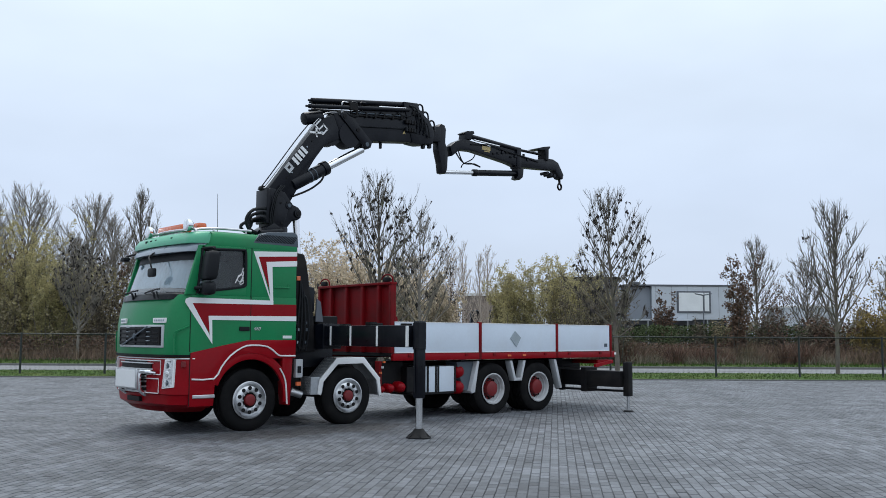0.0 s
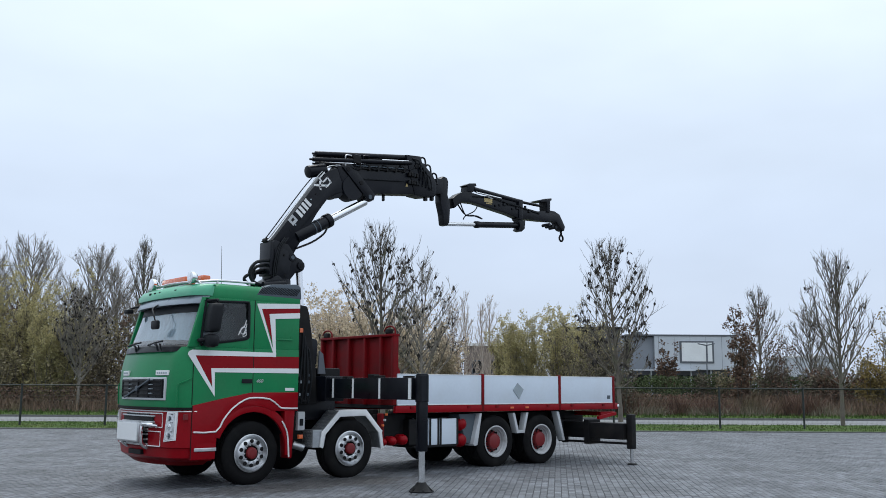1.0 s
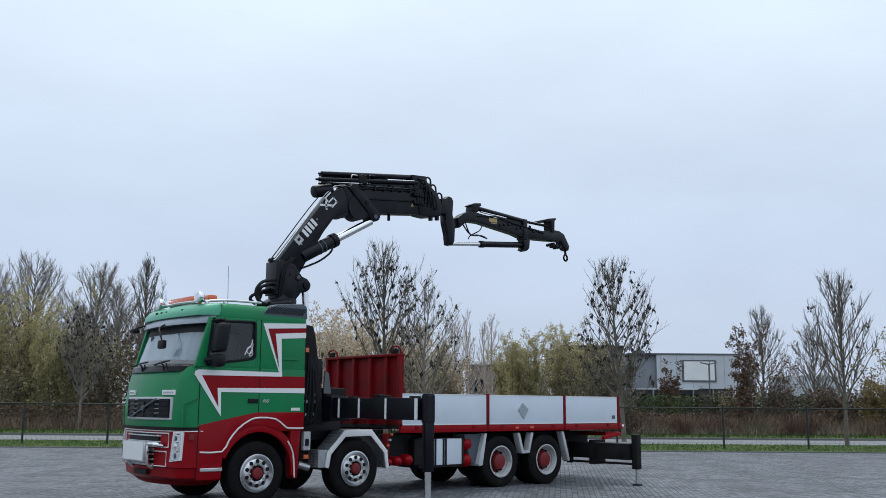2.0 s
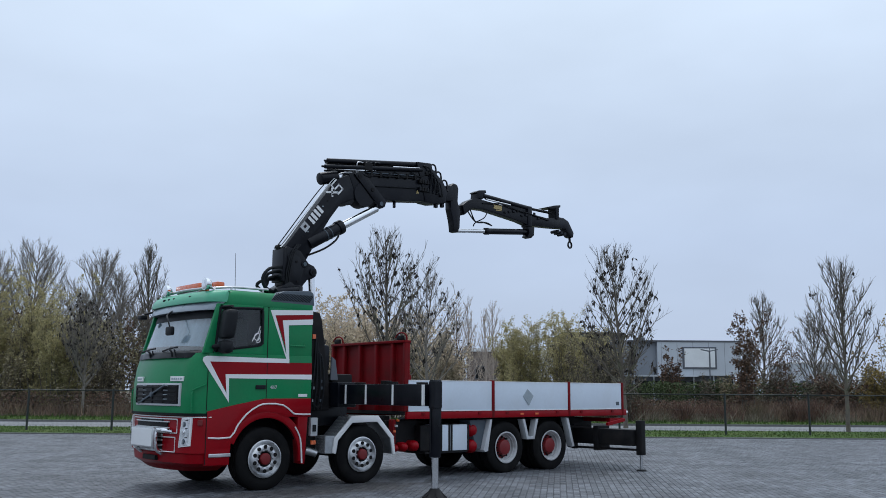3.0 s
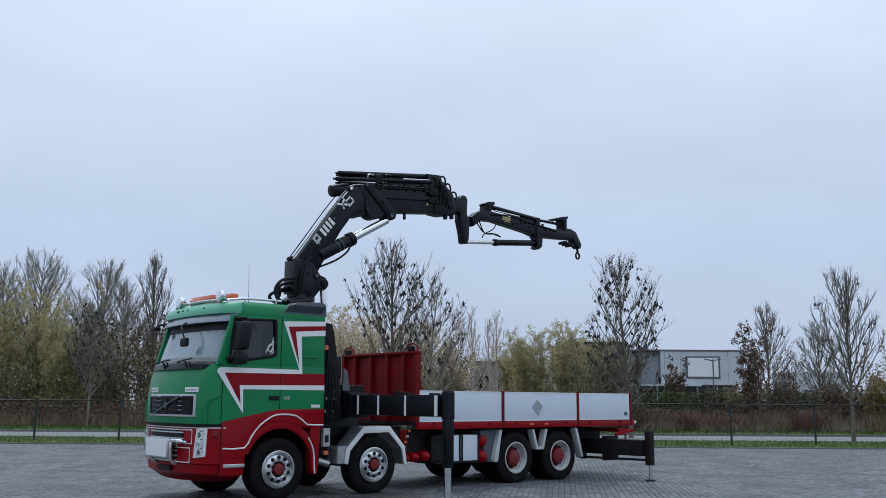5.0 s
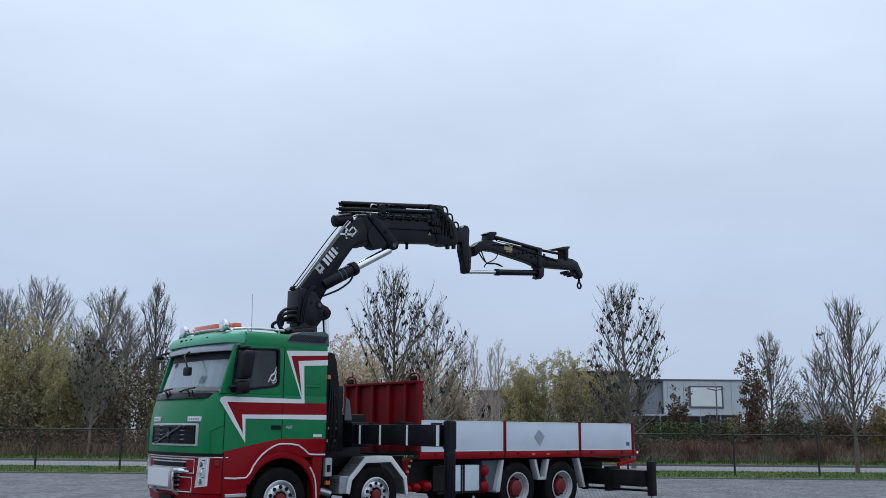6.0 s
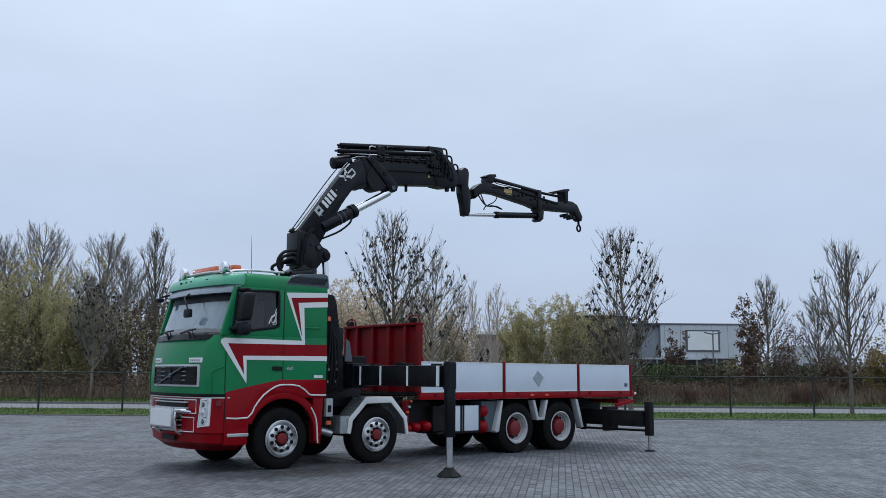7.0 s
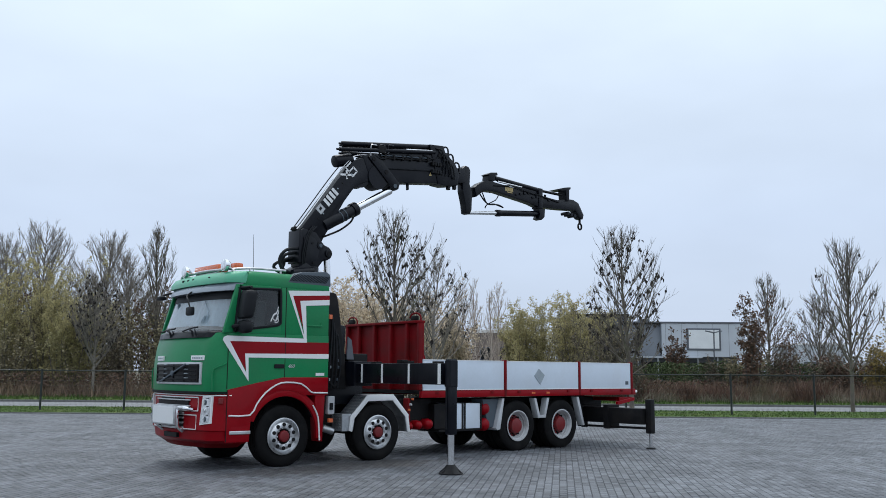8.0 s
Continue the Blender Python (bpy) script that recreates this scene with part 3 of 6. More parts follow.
for k in range(181):
    cc = k / 180
    deep = 0.004 + 0.012 * max(0.0, 1 - cc / 0.6)
    xx = -0.93 - 0.26 * (1 - (2 * cc - 1) ** 4) + deep * math.sin(k * 0.62 + 1.5 * math.sin(k * 0.11))
    fold.append((sheen_sheet.verts.new((xx, 0.10 + (W - 0.2) * cc, 2.30)), sheen_sheet.verts.new((xx + 0.14, 0.10 + (W - 0.2) * cc, 2.97))))
for (a0, a1), (b0, b1) in zip(fold, fold[1:]):
    sheen_sheet.faces.new((a0, b0, b1, a1))
ext = bmesh.ops.extrude_face_region(sheen_sheet, geom=list(sheen_sheet.faces))
bmesh.ops.translate(sheen_sheet, verts=[v for v in ext["geom"] if isinstance(v, bmesh.types.BMVert)], vec=(0.006, 0, 0))
soft_part("windscreen_sheen", sheen_sheet, SKY_SHEEN, truck, "pale pleated curtain drawn behind the windscreen")
mirror = pipe([(-1.20, 1.20, 3.0), (-1.38, 1.06, 2.90), (-1.45, 0.86, 2.80), (-1.45, 0.78, 2.68)], 0.014, 6)
soft_part("front_mirror", box(-1.48, -1.41, 0.66, 0.90, 2.54, 2.69, 0.05, mirror), PLASTIC, truck, "small black mirror on a bent arm")

kerb = pipe([(-0.95, 2.32, 3.03), (-1.06, 2.42, 3.04), (-1.18, 2.46, 3.0), (-1.22, 2.46, 2.97)], 0.02, 6)
soft_part("kerb_mirror", box(-1.29, -1.16, 2.38, 2.56, 2.90, 2.98, 0.035, kerb), PLASTIC, truck, "small black kerb mirror on an arm")


def tapered(bm):
    """Draws a mirror housing forwards towards its foot."""
    for v in bm.verts:
        v.co.x -= 0.07 * (2.955 - v.co.z) / 0.48
    return bm


# outer mirrors
for side, sign in ((0.0, -1), (W, 1)):
    y = side + 0.15 * sign
    arm = pipe([(-0.92, side, 3.0), (-0.80, side + 0.13 * sign, 3.015), (-0.82, y, 2.99)], 0.022, 8)
    lower = pipe([(-1.03, side, 2.34), (-1.06, side + 0.08 * sign, 2.35), (-0.90, y, 2.36)], 0.03, 8)
    holder = soft_part("side_mirror", arm, PLASTIC, truck, "large black two-part side mirror")
    soft_part("mirror_arm", lower, PLASTIC, holder)
    soft_part("mirror_housing", tapered(box(-0.94, -0.725, y - 0.135, y + 0.135, 2.475, 2.955, 0.07)), PLASTIC, holder, "", 60)
    soft_part("mirror_housing", box(-1.0, -0.79, y - 0.12, y + 0.13, 2.235, 2.45, 0.08), PLASTIC, holder, "", 60)
    part("mirror_glass", tapered(box(-0.728, -0.721, y - 0.06, y + 0.06, 2.56, 2.87, 0)), CHROME, holder)

# front: upper grille, bumper, lamps
front = -1.415
soft_part("grille_surround", bowed(box(front - 0.022, front + 0.05, 0.31, 1.92, 1.385, 1.755, 0.02), 0.11), FENDER, truck, "bright surround of the upper grille")
part("grille_mesh", bowed(box(front - 0.03, front + 0.02, 0.35, 1.88, 1.42, 1.725, 0.01), 0.11), GLOSS, truck, "black upper grille")
for k in range(4):
    z = 1.455 + 0.072 * k
    part("grille_bar", bowed(box(front - 0.05, front - 0.02, 0.40, 1.84, z, z + 0.03, 0.006), 0.11), DARK, truck)
    for y in (0.62, 1.34):
        part("bar_end", bowed(box(front - 0.056, front - 0.03, y, y + 0.09, z + 0.034, z + 0.046, 0.003), 0.11), STEEL, truck)
for y in (0.38, 0.74, 1.09, 1.46, 1.83):
    part("grille_bar", bowed(box(front - 0.044, front - 0.02, y - 0.015, y + 0.015, 1.43, 1.715, 0.004), 0.11), DARK, truck)
slash = box(-0.02, 0.0, -0.52, 0.52, -0.012, 0.012, 0.004)
slash.transform(Matrix.Translation((front - 0.15, 1.09, 1.57)) @ Matrix.Rotation(radians(-17), 4, "X"))
part("badge_bar", slash, GREYPLASTIC, truck, "diagonal dull metal badge bar")
part("badge", rod((front - 0.13, 1.09, 1.57), (front - 0.175, 1.09, 1.57), 0.045, n=20, r=0.006), GREYPLASTIC, truck, "round dull badge")
for y in (0.43, 1.76):
    plate = part("name_plate", bowed(box(front - 0.014, front + 0.05, y - 0.16, y + 0.16, 1.785, 1.865, 0.004), 0.11), WHITE, truck, "small white plate with grey marks")
    for k in range(5):
        part("mark", bowed(box(front - 0.019, front, y - 0.13 + 0.055 * k, y - 0.095 + 0.055 * k, 1.81, 1.84, 0.002), 0.11), STEEL, plate)
part("gap_strip", loft([(1.238, plan(-1.420, -0.9, -0.004, W + 0.004, 0.34, 0.11)), (1.275, plan(-1.424, -0.9, -0.004, W + 0.004, 0.34, 0.11))]), DARK, truck)
for y, s in ((0.0, 1), (W, -1)):
    wing = [(-1.30, y + 0.04 * s, 1.66), (-1.22, y - 0.0 * s, 1.70), (-1.13, y - 0.004 * s, 1.74)]
    wing = [(-1.335, y + 0.065 * s, 1.29), (-1.345, y + 0.065 * s, 1.60)] + wing
    part("corner_ridge", pipe(wing, 0.012, 5), GREEN, shell)
bumper = soft_part("bumper", loft([
    (0.42, plan(-1.26, -0.68, 0.10, W - 0.10, 0.34, 0.10)), (0.48, plan(-1.34, -0.68, 0.02, W - 0.02, 0.36, 0.10)),
    (0.625, plan(-1.365, -0.68, 0.0, W, 0.38, 0.10)), (0.645, plan(-1.392, -0.68, -0.015, W + 0.015, 0.38, 0.10)), (0.95, plan(-1.39, -0.68, -0.01, W + 0.01, 0.38, 0.10)),
    (1.21, plan(-1.375, -0.70, -0.01, W + 0.01, 0.36, 0.10)), (1.25, plan(-1.33, -0.74, 0.01, W - 0.01, 0.34, 0.10))]), RED, truck,
    "red front bumper with white pinstripes", 35)
part("air_intake", bowed(box(-1.402, -1.33, 0.80, 1.70, 0.64, 1.17, 0.02), 0.10), DARK, bumper, "black lower grille")
for z in (0.66, 0.74, 0.82, 0.90):
    part("intake_slat", bowed(box(-1.425, -1.39, 0.78, 1.72, z, z + 0.03, 0.01), 0.10), ALLOY, bumper)
part("upper_slot", bowed(box(-1.404, -1.33, 0.66, 1.84, 1.045, 1.125, 0.01), 0.10), DARK, bumper)
for z in (1.025, 1.12):
    part("intake_slat", bowed(box(-1.42, -1.38, 0.62, 1.88, z, z + 0.02, 0.006), 0.10), FENDER, bumper)
for y in (-0.013, W + 0.003):
    part("panel_gap", box(-1.108, -1.094, y, y + 0.01, 0.46, 1.30, 0), DARK, bumper)
part("chin", loft([(0.345, plan(-1.20, -0.72, 0.30, W - 0.30, 0.30, 0.10)), (0.42, plan(-1.27, -0.70, 0.16, W - 0.16, 0.34, 0.10))]), OLD_RED, bumper)
part("tow_slot", bowed(box(-1.40, -1.33, 1.0, 1.5, 0.50, 0.58, 0.01), 0.10), DARK, bumper)
for y0, y1, z0, z1 in ((0.40, 2.10, 0.955, 1.175), (0.44, 2.06, 0.655, 0.885)):
    loop = [(-1.397, y0, z0), (-1.397, y1, z0), (-1.397, y1, z1), (-1.397, y0, z1), (-1.397, y0, z0)]
    part("pinstripe", bowed(pipe(loop, 0.009, 5, smooth=1), 0.10), WHITE, bumper)
stripe_line = [(x - 0.004, y) for x, y in plan(-1.378, -1.1, -0.012, W + 0.012, 0.36, 0.10)][5:24]
part("pinstripe", pipe([(x, y, 1.212) for x, y in stripe_line], 0.010, 5, smooth=1), WHITE, bumper)


def on_corner(y, z, d):
    """A point on the bumper's rounded front corner, d metres proud."""
    off = max(0.0, 0.37 - min(y, W - y)) / 0.38
    return (-1.40 + 0.38 * (1 - math.sqrt(max(0.0, 1 - off * off))) - d, y, z)


for y, s in ((0.205, 1), (W - 0.205, -1)):
    for name, grow, depth, mat in (("lamp_frame", 0.020, 0.010, WHITE), ("headlight", 0.0, 0.016, LENS)):
        one = bmesh.new()
        corner = [(y - (0.075 + grow) * s, 1.19 + grow), (y + (0.045 + grow) * s, 1.18 + grow), (y + (0.11 + grow) * s, 0.75 - grow), (y - (0.065 + grow) * s, 0.78 - grow)]
        edge_rows = []
        for (ya, za), (yb, zb) in ((corner[0], corner[1]), (corner[3], corner[2])):
            edge_rows.append([one.verts.new(on_corner(ya + (yb - ya) * t / 6, za + (zb - za) * t / 6, depth)) for t in range(7)])
        for t in range(6):
            one.faces.new((edge_rows[0][t], edge_rows[0][t + 1], edge_rows[1][t + 1], edge_rows[1][t]))
        ext = bmesh.ops.extrude_face_region(one, geom=list(one.faces))
        bmesh.ops.translate(one, verts=[v for v in ext["geom"] if isinstance(v, bmesh.types.BMVert)], vec=(0.06, 0, 0))
        lamp = soft_part(name, one, mat, bumper, "clear headlamp in a white frame" if name == "headlight" else "")
    for z, mat in ((0.83, GREYPLASTIC), (0.97, CHROME), (1.10, GREYPLASTIC)):
        q = Vector(on_corner(y + 0.015 * s, z, 0.018))
        part("bulb_reflector", rod(q + Vector((0.05, 0, 0)), q, 0.03, 0.045, 14), mat, lamp)
        part("bulb_ring", rod(q + Vector((0.02, 0, 0)), q - Vector((0.006, 0, 0)), 0.02, n=12), CHROME, lamp)
        q = Vector(on_corner(y - 0.02 * s, z + 0.065, 0.02))
        part("lamp_divider", box(q.x, q.x + 0.05, q.y - 0.035, q.y + 0.035, q.z - 0.006, q.z + 0.006, 0.003), PLASTIC, lamp)
part("turn_lamp", box(-1.24, -1.17, -0.016, 0.03, 1.08, 1.17, 0.01), HUBRED, bumper, "reddish indicator lamp")
bar = pipe([(-1.45, 0.52, 0.98), (-1.56, 0.56, 1.0), (-1.58, 0.75, 1.0), (-1.58, 1.60, 1.0), (-1.55, 1.78, 1.0), (-1.45, 1.80, 0.98)], 0.035, 10)
for y in (0.80, 1.58):
    bar = pipe([(-1.58, y, 1.0), (-1.59, y, 0.86), (-1.57, y, 0.70), (-1.47, y, 0.62)], 0.035, 10, bar)
guard = soft_part("bull_bar", bar, CHROME, truck, "polished tube guard in front of the bumper")
soft_part("plate_frame", box(-1.65, -1.61, 0.78, 1.64, 0.71, 1.04, 0.012), ALLOY, guard)
part("blank_plate", box(-1.656, -1.648, 0.81, 1.61, 0.735, 1.015, 0.003), WHITE, guard, "blank white plate")

# red lower side of the cab with the wheel arch
def arch(radius, a0, a1, n=14, x=0.0, z=0.55):
    return [(x + radius * math.cos(radians(a0 + (a1 - a0) * k / n)), z + radius * math.sin(radians(a0 + (a1 - a0) * k / n))) for k in range(n + 1)]


for y0, y1 in ((-0.014, 0.05), (W - 0.05, W + 0.014)):
    outer = [(-1.10, 1.305), (-0.55, 1.42), (-0.06, 1.51), (0.86, 1.515), (0.855, 1.20), (0.60, 1.20)]
    red_side = soft_part("side_skirt", prism(outer + arch(0.74, 62, 152) + [(-0.68, 0.45), (-1.10, 0.45)], y0, y1, 0.006), RED, truck,
                         "red lower cab side round the wheel arch", 40)
    lip = prism(arch(0.77, 160, -8, 20) + arch(0.64, -8, 160, 20), y0 + (0.006 if y0 < 1 else 0), y1 - (0.006 if y0 > 1 else 0), 0.005)
    soft_part("arch_lip", lip, RED, red_side, "", 40)
    edge = y0 - 0.004 if y0 < 1 else y1 + 0.004
    far = edge
    trim = [(-1.07, edge, 0.885), (-0.68, edge, 0.885), (-0.56, edge, 1.06), (-0.40, edge, 1.25), (-0.18, edge, 1.39), (0.0, edge, 1.425),
            (0.30, edge, 1.40), (0.48, edge, 1.28), (0.56, edge, 1.245), (0.85, edge, 1.24)]
    part("pinstripe", pipe(trim, 0.014, 6, smooth=2), WHITE, red_side)
    part("pinstripe", pipe([(0.55, far, 1.03), (0.66, far, 0.82), (0.70, far, 0.42)], 0.014, 6), WHITE, red_side)
    flap = prism([(0.60, 1.02), (0.66, 0.86), (0.70, 0.40), (0.76, 0.40), (0.80, 1.2), (0.60, 1.2)], y0, y1 + 0.2, 0.01)
    soft_part("arch_flap", flap, RED, red_side)
    part("step", box(-1.05, -0.66, y0 - 0.012, y1, 0.575, 0.635, 0.012), ALLOY, red_side, "bright step edge")

for y0, y1 in ((0.056, 0.60), (W - 0.60, W - 0.056)):
    liner = prism(arch(0.735, 178, 2, 16) + arch(0.715, 2, 178, 16), y0, y1, 0)
    part("arch_liner", liner, PLASTIC, truck)
# stripes on the cab's side
def band_plate(points, mat, y=-0.003, thick=0.005, name="stripe"):
    for face in (0, 1):
        a = y if face == 0 else W - y
        part(name, prism(points, a, a + (thick if face == 0 else -thick), 0), mat, shell)


band_plate([(-1.14, 2.195), (0.40, 2.185), (0.40, 2.115), (-1.085, 2.105), (-0.775, 1.60), (-0.72, 1.445), (-0.76, 1.50), (-1.215, 2.12), (-1.20, 2.17)], WHITE, -0.004)
band_plate([(-1.10, 2.11), (0.862, 2.125), (0.862, 1.90), (-0.78, 1.905), (-0.745, 1.58)], RED, -0.001)
band_plate([(-0.80, 1.905), (0.862, 1.925), (0.862, 1.84), (-0.735, 1.84), (-0.72, 1.445), (-0.76, 1.50)], WHITE, -0.006)
# the upper flash on the sleeper panel
for a, s in ((0.010, -1), (W - 0.010, 1)):
    part("stripe", prism([(0.005, 3.01), (0.862, 3.055), (0.862, 2.975), (0.10, 2.925), (0.33, 2.28), (0.40, 2.185), (0.345, 2.185)], a, a + 0.004 * s, 0), WHITE, shell)
    part("stripe", prism([(0.10, 2.935), (0.862, 2.985), (0.862, 2.88), (0.27, 2.84), (0.36, 2.28)], a, a + 0.002 * s, 0), RED, shell)
    part("stripe", prism([(0.25, 2.845), (0.862, 2.895), (0.862, 2.80), (0.37, 2.765), (0.40, 2.185), (0.355, 2.185)], a, a + 0.006 * s, 0), WHITE, shell)
for a, s in ((-0.002, 1), (W + 0.002, -1)):
    part("door_gap", box(-0.035, -0.022, min(a, a + 0.006 * s), max(a, a + 0.006 * s), 1.50, 2.24, 0), DARK, shell)
    part("door_gap", box(-1.115, -1.105, min(a, a + 0.006 * s), max(a, a + 0.006 * s), 1.32, 2.22, 0), DARK, shell)
    part("door_handle", box(-0.24, -0.05, min(a, a - 0.02 * s), max(a, a - 0.02 * s), 1.665, 1.735, 0.012), PLASTIC, shell)
    part("badge", box(0.60, 0.78, min(a, a - 0.004 * s), max(a, a - 0.004 * s), 1.54, 1.59, 0.002), WHITE, shell)
part("door_gap", box(-0.035, -0.022, 0.007, 0.02, 2.24, 3.06, 0), DARK, shell)
text = bpy.data.curves.new("badge_text", "FONT")
text.body, text.size, text.extrude, text.shear = "460", 0.085, 0.002, 0.3
lettering = new("badge_text", text)
bpy.context.view_layer.update()
badge_mesh = bpy.data.meshes.new_from_object(lettering)
bpy.data.objects.remove(lettering)
badge_mesh.materials.clear()
badge_mesh.materials.append(FENDER)
badge = new("badge", badge_mesh)
badge.parent = shell
badge.matrix_basis = pose(0.03, -0.005, 1.675, 90, 0, 0)
tagged(badge, "silver model number on the cab side")
tex = box(0.40, 0.72, -0.006, 0.02, 2.40, 2.43, 0.01)
for side in (0.004, W - 0.03):
    part("locker_edge", pipe([(0.42, side, 2.43), (0.5, side - 0.002, 2.415), (0.66, side - 0.002, 2.415), (0.70, side, 2.47)], 0.008, 5), GREEN, shell)
part("locker_edge", tex, GREEN, shell)
# air deflectors at the rear of the roof
for y0, y1 in ((0.02, 0.30), (W - 0.30, W - 0.02)):
    wing = prism([(-0.02, 3.15), (0.90, 3.13), (0.88, 3.36), (0.80, 3.40), (0.28, 3.36), (0.10, 3.28)], y0, y1, 0.03)
    wing = soft_part("roof_vent", wing, GREYPLASTIC, truck, "dark ribbed air vent on the roof", 40)
    face = y0 - 0.006 if y0 < 1 else y1 + 0.006
    for k in range(26):
        x = 0.08 + 0.0295 * k
        part("rib", box(-0.005, 0.005, -0.004, 0.004, -0.075, 0.075, 0, turn=Matrix.Translation((x, face, 3.25)) @ Matrix.Rotation(radians(35), 4, "Y")), PLASTIC, wing)

# roof gear
rack = pipe([(-0.93, 0.22, 3.27), (-0.95, 0.30, 3.34), (-0.97, 0.6, 3.35), (-1.0, 1.25, 3.36), (-0.97, 1.9, 3.35), (-0.95, 2.2, 3.34), (-0.93, 2.28, 3.27)], 0.025, 8)
rack = pipe([(-0.95, 0.30, 3.335), (-0.6, 0.20, 3.37), (0.05, 0.20, 3.375)], 0.022, 8, rack)
rack = pipe([(-0.95, 2.2, 3.335), (-0.6, 2.30, 3.37), (0.05, 2.30, 3.375)], 0.022, 8, rack)
for x in (-0.65, -0.05):
    for y in (0.20, 2.30):
        rack = rod((x, y, 3.22), (x, y, 3.37), 0.018, n=8, bm=rack)
rack = soft_part("roof_rack", rack, ALLOY, truck, "silver tube rack on the cab roof")
soft_part("light_bar", box(-0.98, -0.76, 0.76, 1.68, 3.335, 3.47, 0.04), ORANGE, rack, "long orange warning light bar")
soft_part("light_bar_base", box(-0.96, -0.78, 0.8, 1.64, 3.295, 3.345, 0.01), ALLOY, rack)
soft_part("beacon", box(-0.88, -0.72, 0.30, 0.50, 3.35, 3.46, 0.035), ORANGE, rack, "orange flashing beacon")
for y in (0.36, 1.90):
    spot_lamp = soft_part("spot_lamp", lathe([(0.03, 0), (0.06, 0.02), (0.095, 0.06), (0.105, 0.11), (0.105, 0.14)], 0, 0, 24), CHROME, rack, "round chrome spot lamp", 50)
    spot_lamp.data.transform(Matrix.Translation((-0.93, y, 3.405)) @ Matrix.Rotation(radians(90), 4, "Z"))
    lens = lathe([(0.002, 0.146), (0.06, 0.152), (0.098, 0.142), (0.1, 0.13)], 0, 0, 24)
    lens.transform(Matrix.Translation((-0.93, y, 3.405)) @ Matrix.Rotation(radians(90), 4, "Z"))
    soft_part("lens", lens, LENS, spot_lamp)
part("antenna", rod((-0.45, 0.45, 3.30), (-0.47, 0.45, 4.0), 0.006, 0.003, 6), PLASTIC, truck)

curl = pipe([(-0.17, 0.036, 2.72), (-0.20, 0.036, 2.62), (-0.26, 0.036, 2.58), (-0.27, 0.036, 2.51), (-0.21, 0.036, 2.48), (-0.17, 0.036, 2.54), (-0.20, 0.036, 2.60), (-0.27, 0.036, 2.55), (-0.31, 0.036, 2.46)], 0.009, 5)
curl = pipe([(-0.16, 0.036, 2.66), (-0.18, 0.036, 2.56), (-0.23, 0.036, 2.45), (-0.17, 0.036, 2.46), (-0.16, 0.036, 2.52)], 0.008, 5, curl)
part("window_sticker", curl, WHITE, truck, "white curled sticker on the door window")
# between cab and bed
part("snorkel", prism([(0.90, 1.30), (1.36, 1.30), (1.32, 1.9), (1.15, 2.9), (1.10, 3.04), (0.90, 3.06)], 0.14, 0.40, 0.03), DARK, truck, "dark upright intake behind the cab")
part("grey_panel", prism([(1.40, 1.84), (1.56, 1.84), (1.50, 2.20), (1.42, 2.26)], 0.20, 0.24, 0.006), SHADOW_GREY, truck)
for k in range(9):
    part("fitting", box(0.95 + 0.09 * (k % 3), 0.99 + 0.09 * (k % 3) + 0.02 * (k % 2), 0.115, 0.15, 1.45 + 0.17 * (k // 3) + 0.05 * (k % 2), 1.50 + 0.17 * (k // 3) + 0.05 * (k % 2), 0.008), (STEEL, DARK, GREYPLASTIC)[k % 3], truck)
for k in range(4):
    soft_part("hose", pipe([(0.94 + 0.07 * k, 0.13, 1.32), (0.95 + 0.08 * k, 0.09, 1.75), (1.0 + 0.05 * k, 0.11, 2.2), (1.02 + 0.03 * k, 0.13, 2.6 - 0.1 * k)], 0.016, 6), PLASTIC, truck)
part("tail_marker", box(0.93, 1.0, 0.10, 0.15, 2.56, 2.64, 0.008), ORANGE, truck)
part("hose_rack", box(0.93, 1.30, 0.30, 0.8, 1.45, 2.4, 0.03), DARK, truck)
for k in range(7):
    y = 0.15 + 0.08 * k
    hose = pipe([(0.92, y, 1.5), (1.1, y - 0.03, 1.35), (1.25, y + 0.05, 1.7), (1.3, y + 0.1, 2.3)], 0.022, 6)
    soft_part("hose", hose, DARK, truck)
part("fuse_box", box(0.90, 1.04, 0.03, 0.12, 0.86, 1.18, 0.015), FENDER, truck, "grey switch box")
part("switch", box(0.93, 0.99, 0.0, 0.04, 0.94, 1.06, 0.008), PLASTIC, truck)
part("marker_lamp", box(0.90, 0.99, 0.0, 0.05, 0.72, 0.79, 0.008), ORANGE, truck, "orange side marker lamp")
soft_part("exhaust", rod((0.92, 0.24, 0.62), (1.12, 0.19, 0.55), 0.07, n=20, r=0.01), ALLOY, truck, "bright exhaust silencer end")
part("battery_box", box(0.95, 1.25, 0.35, 0.85, 0.55, 1.1, 0.02), DARK, truck)
part("engine_block", box(-0.70, 0.85, 0.62, 1.88, 0.72, 1.225, 0.04), DARK, truck)
part("cross_beam", box(2.80, 2.95, 0.45, 2.05, 0.9, 1.18, 0.01), DARK, truck)

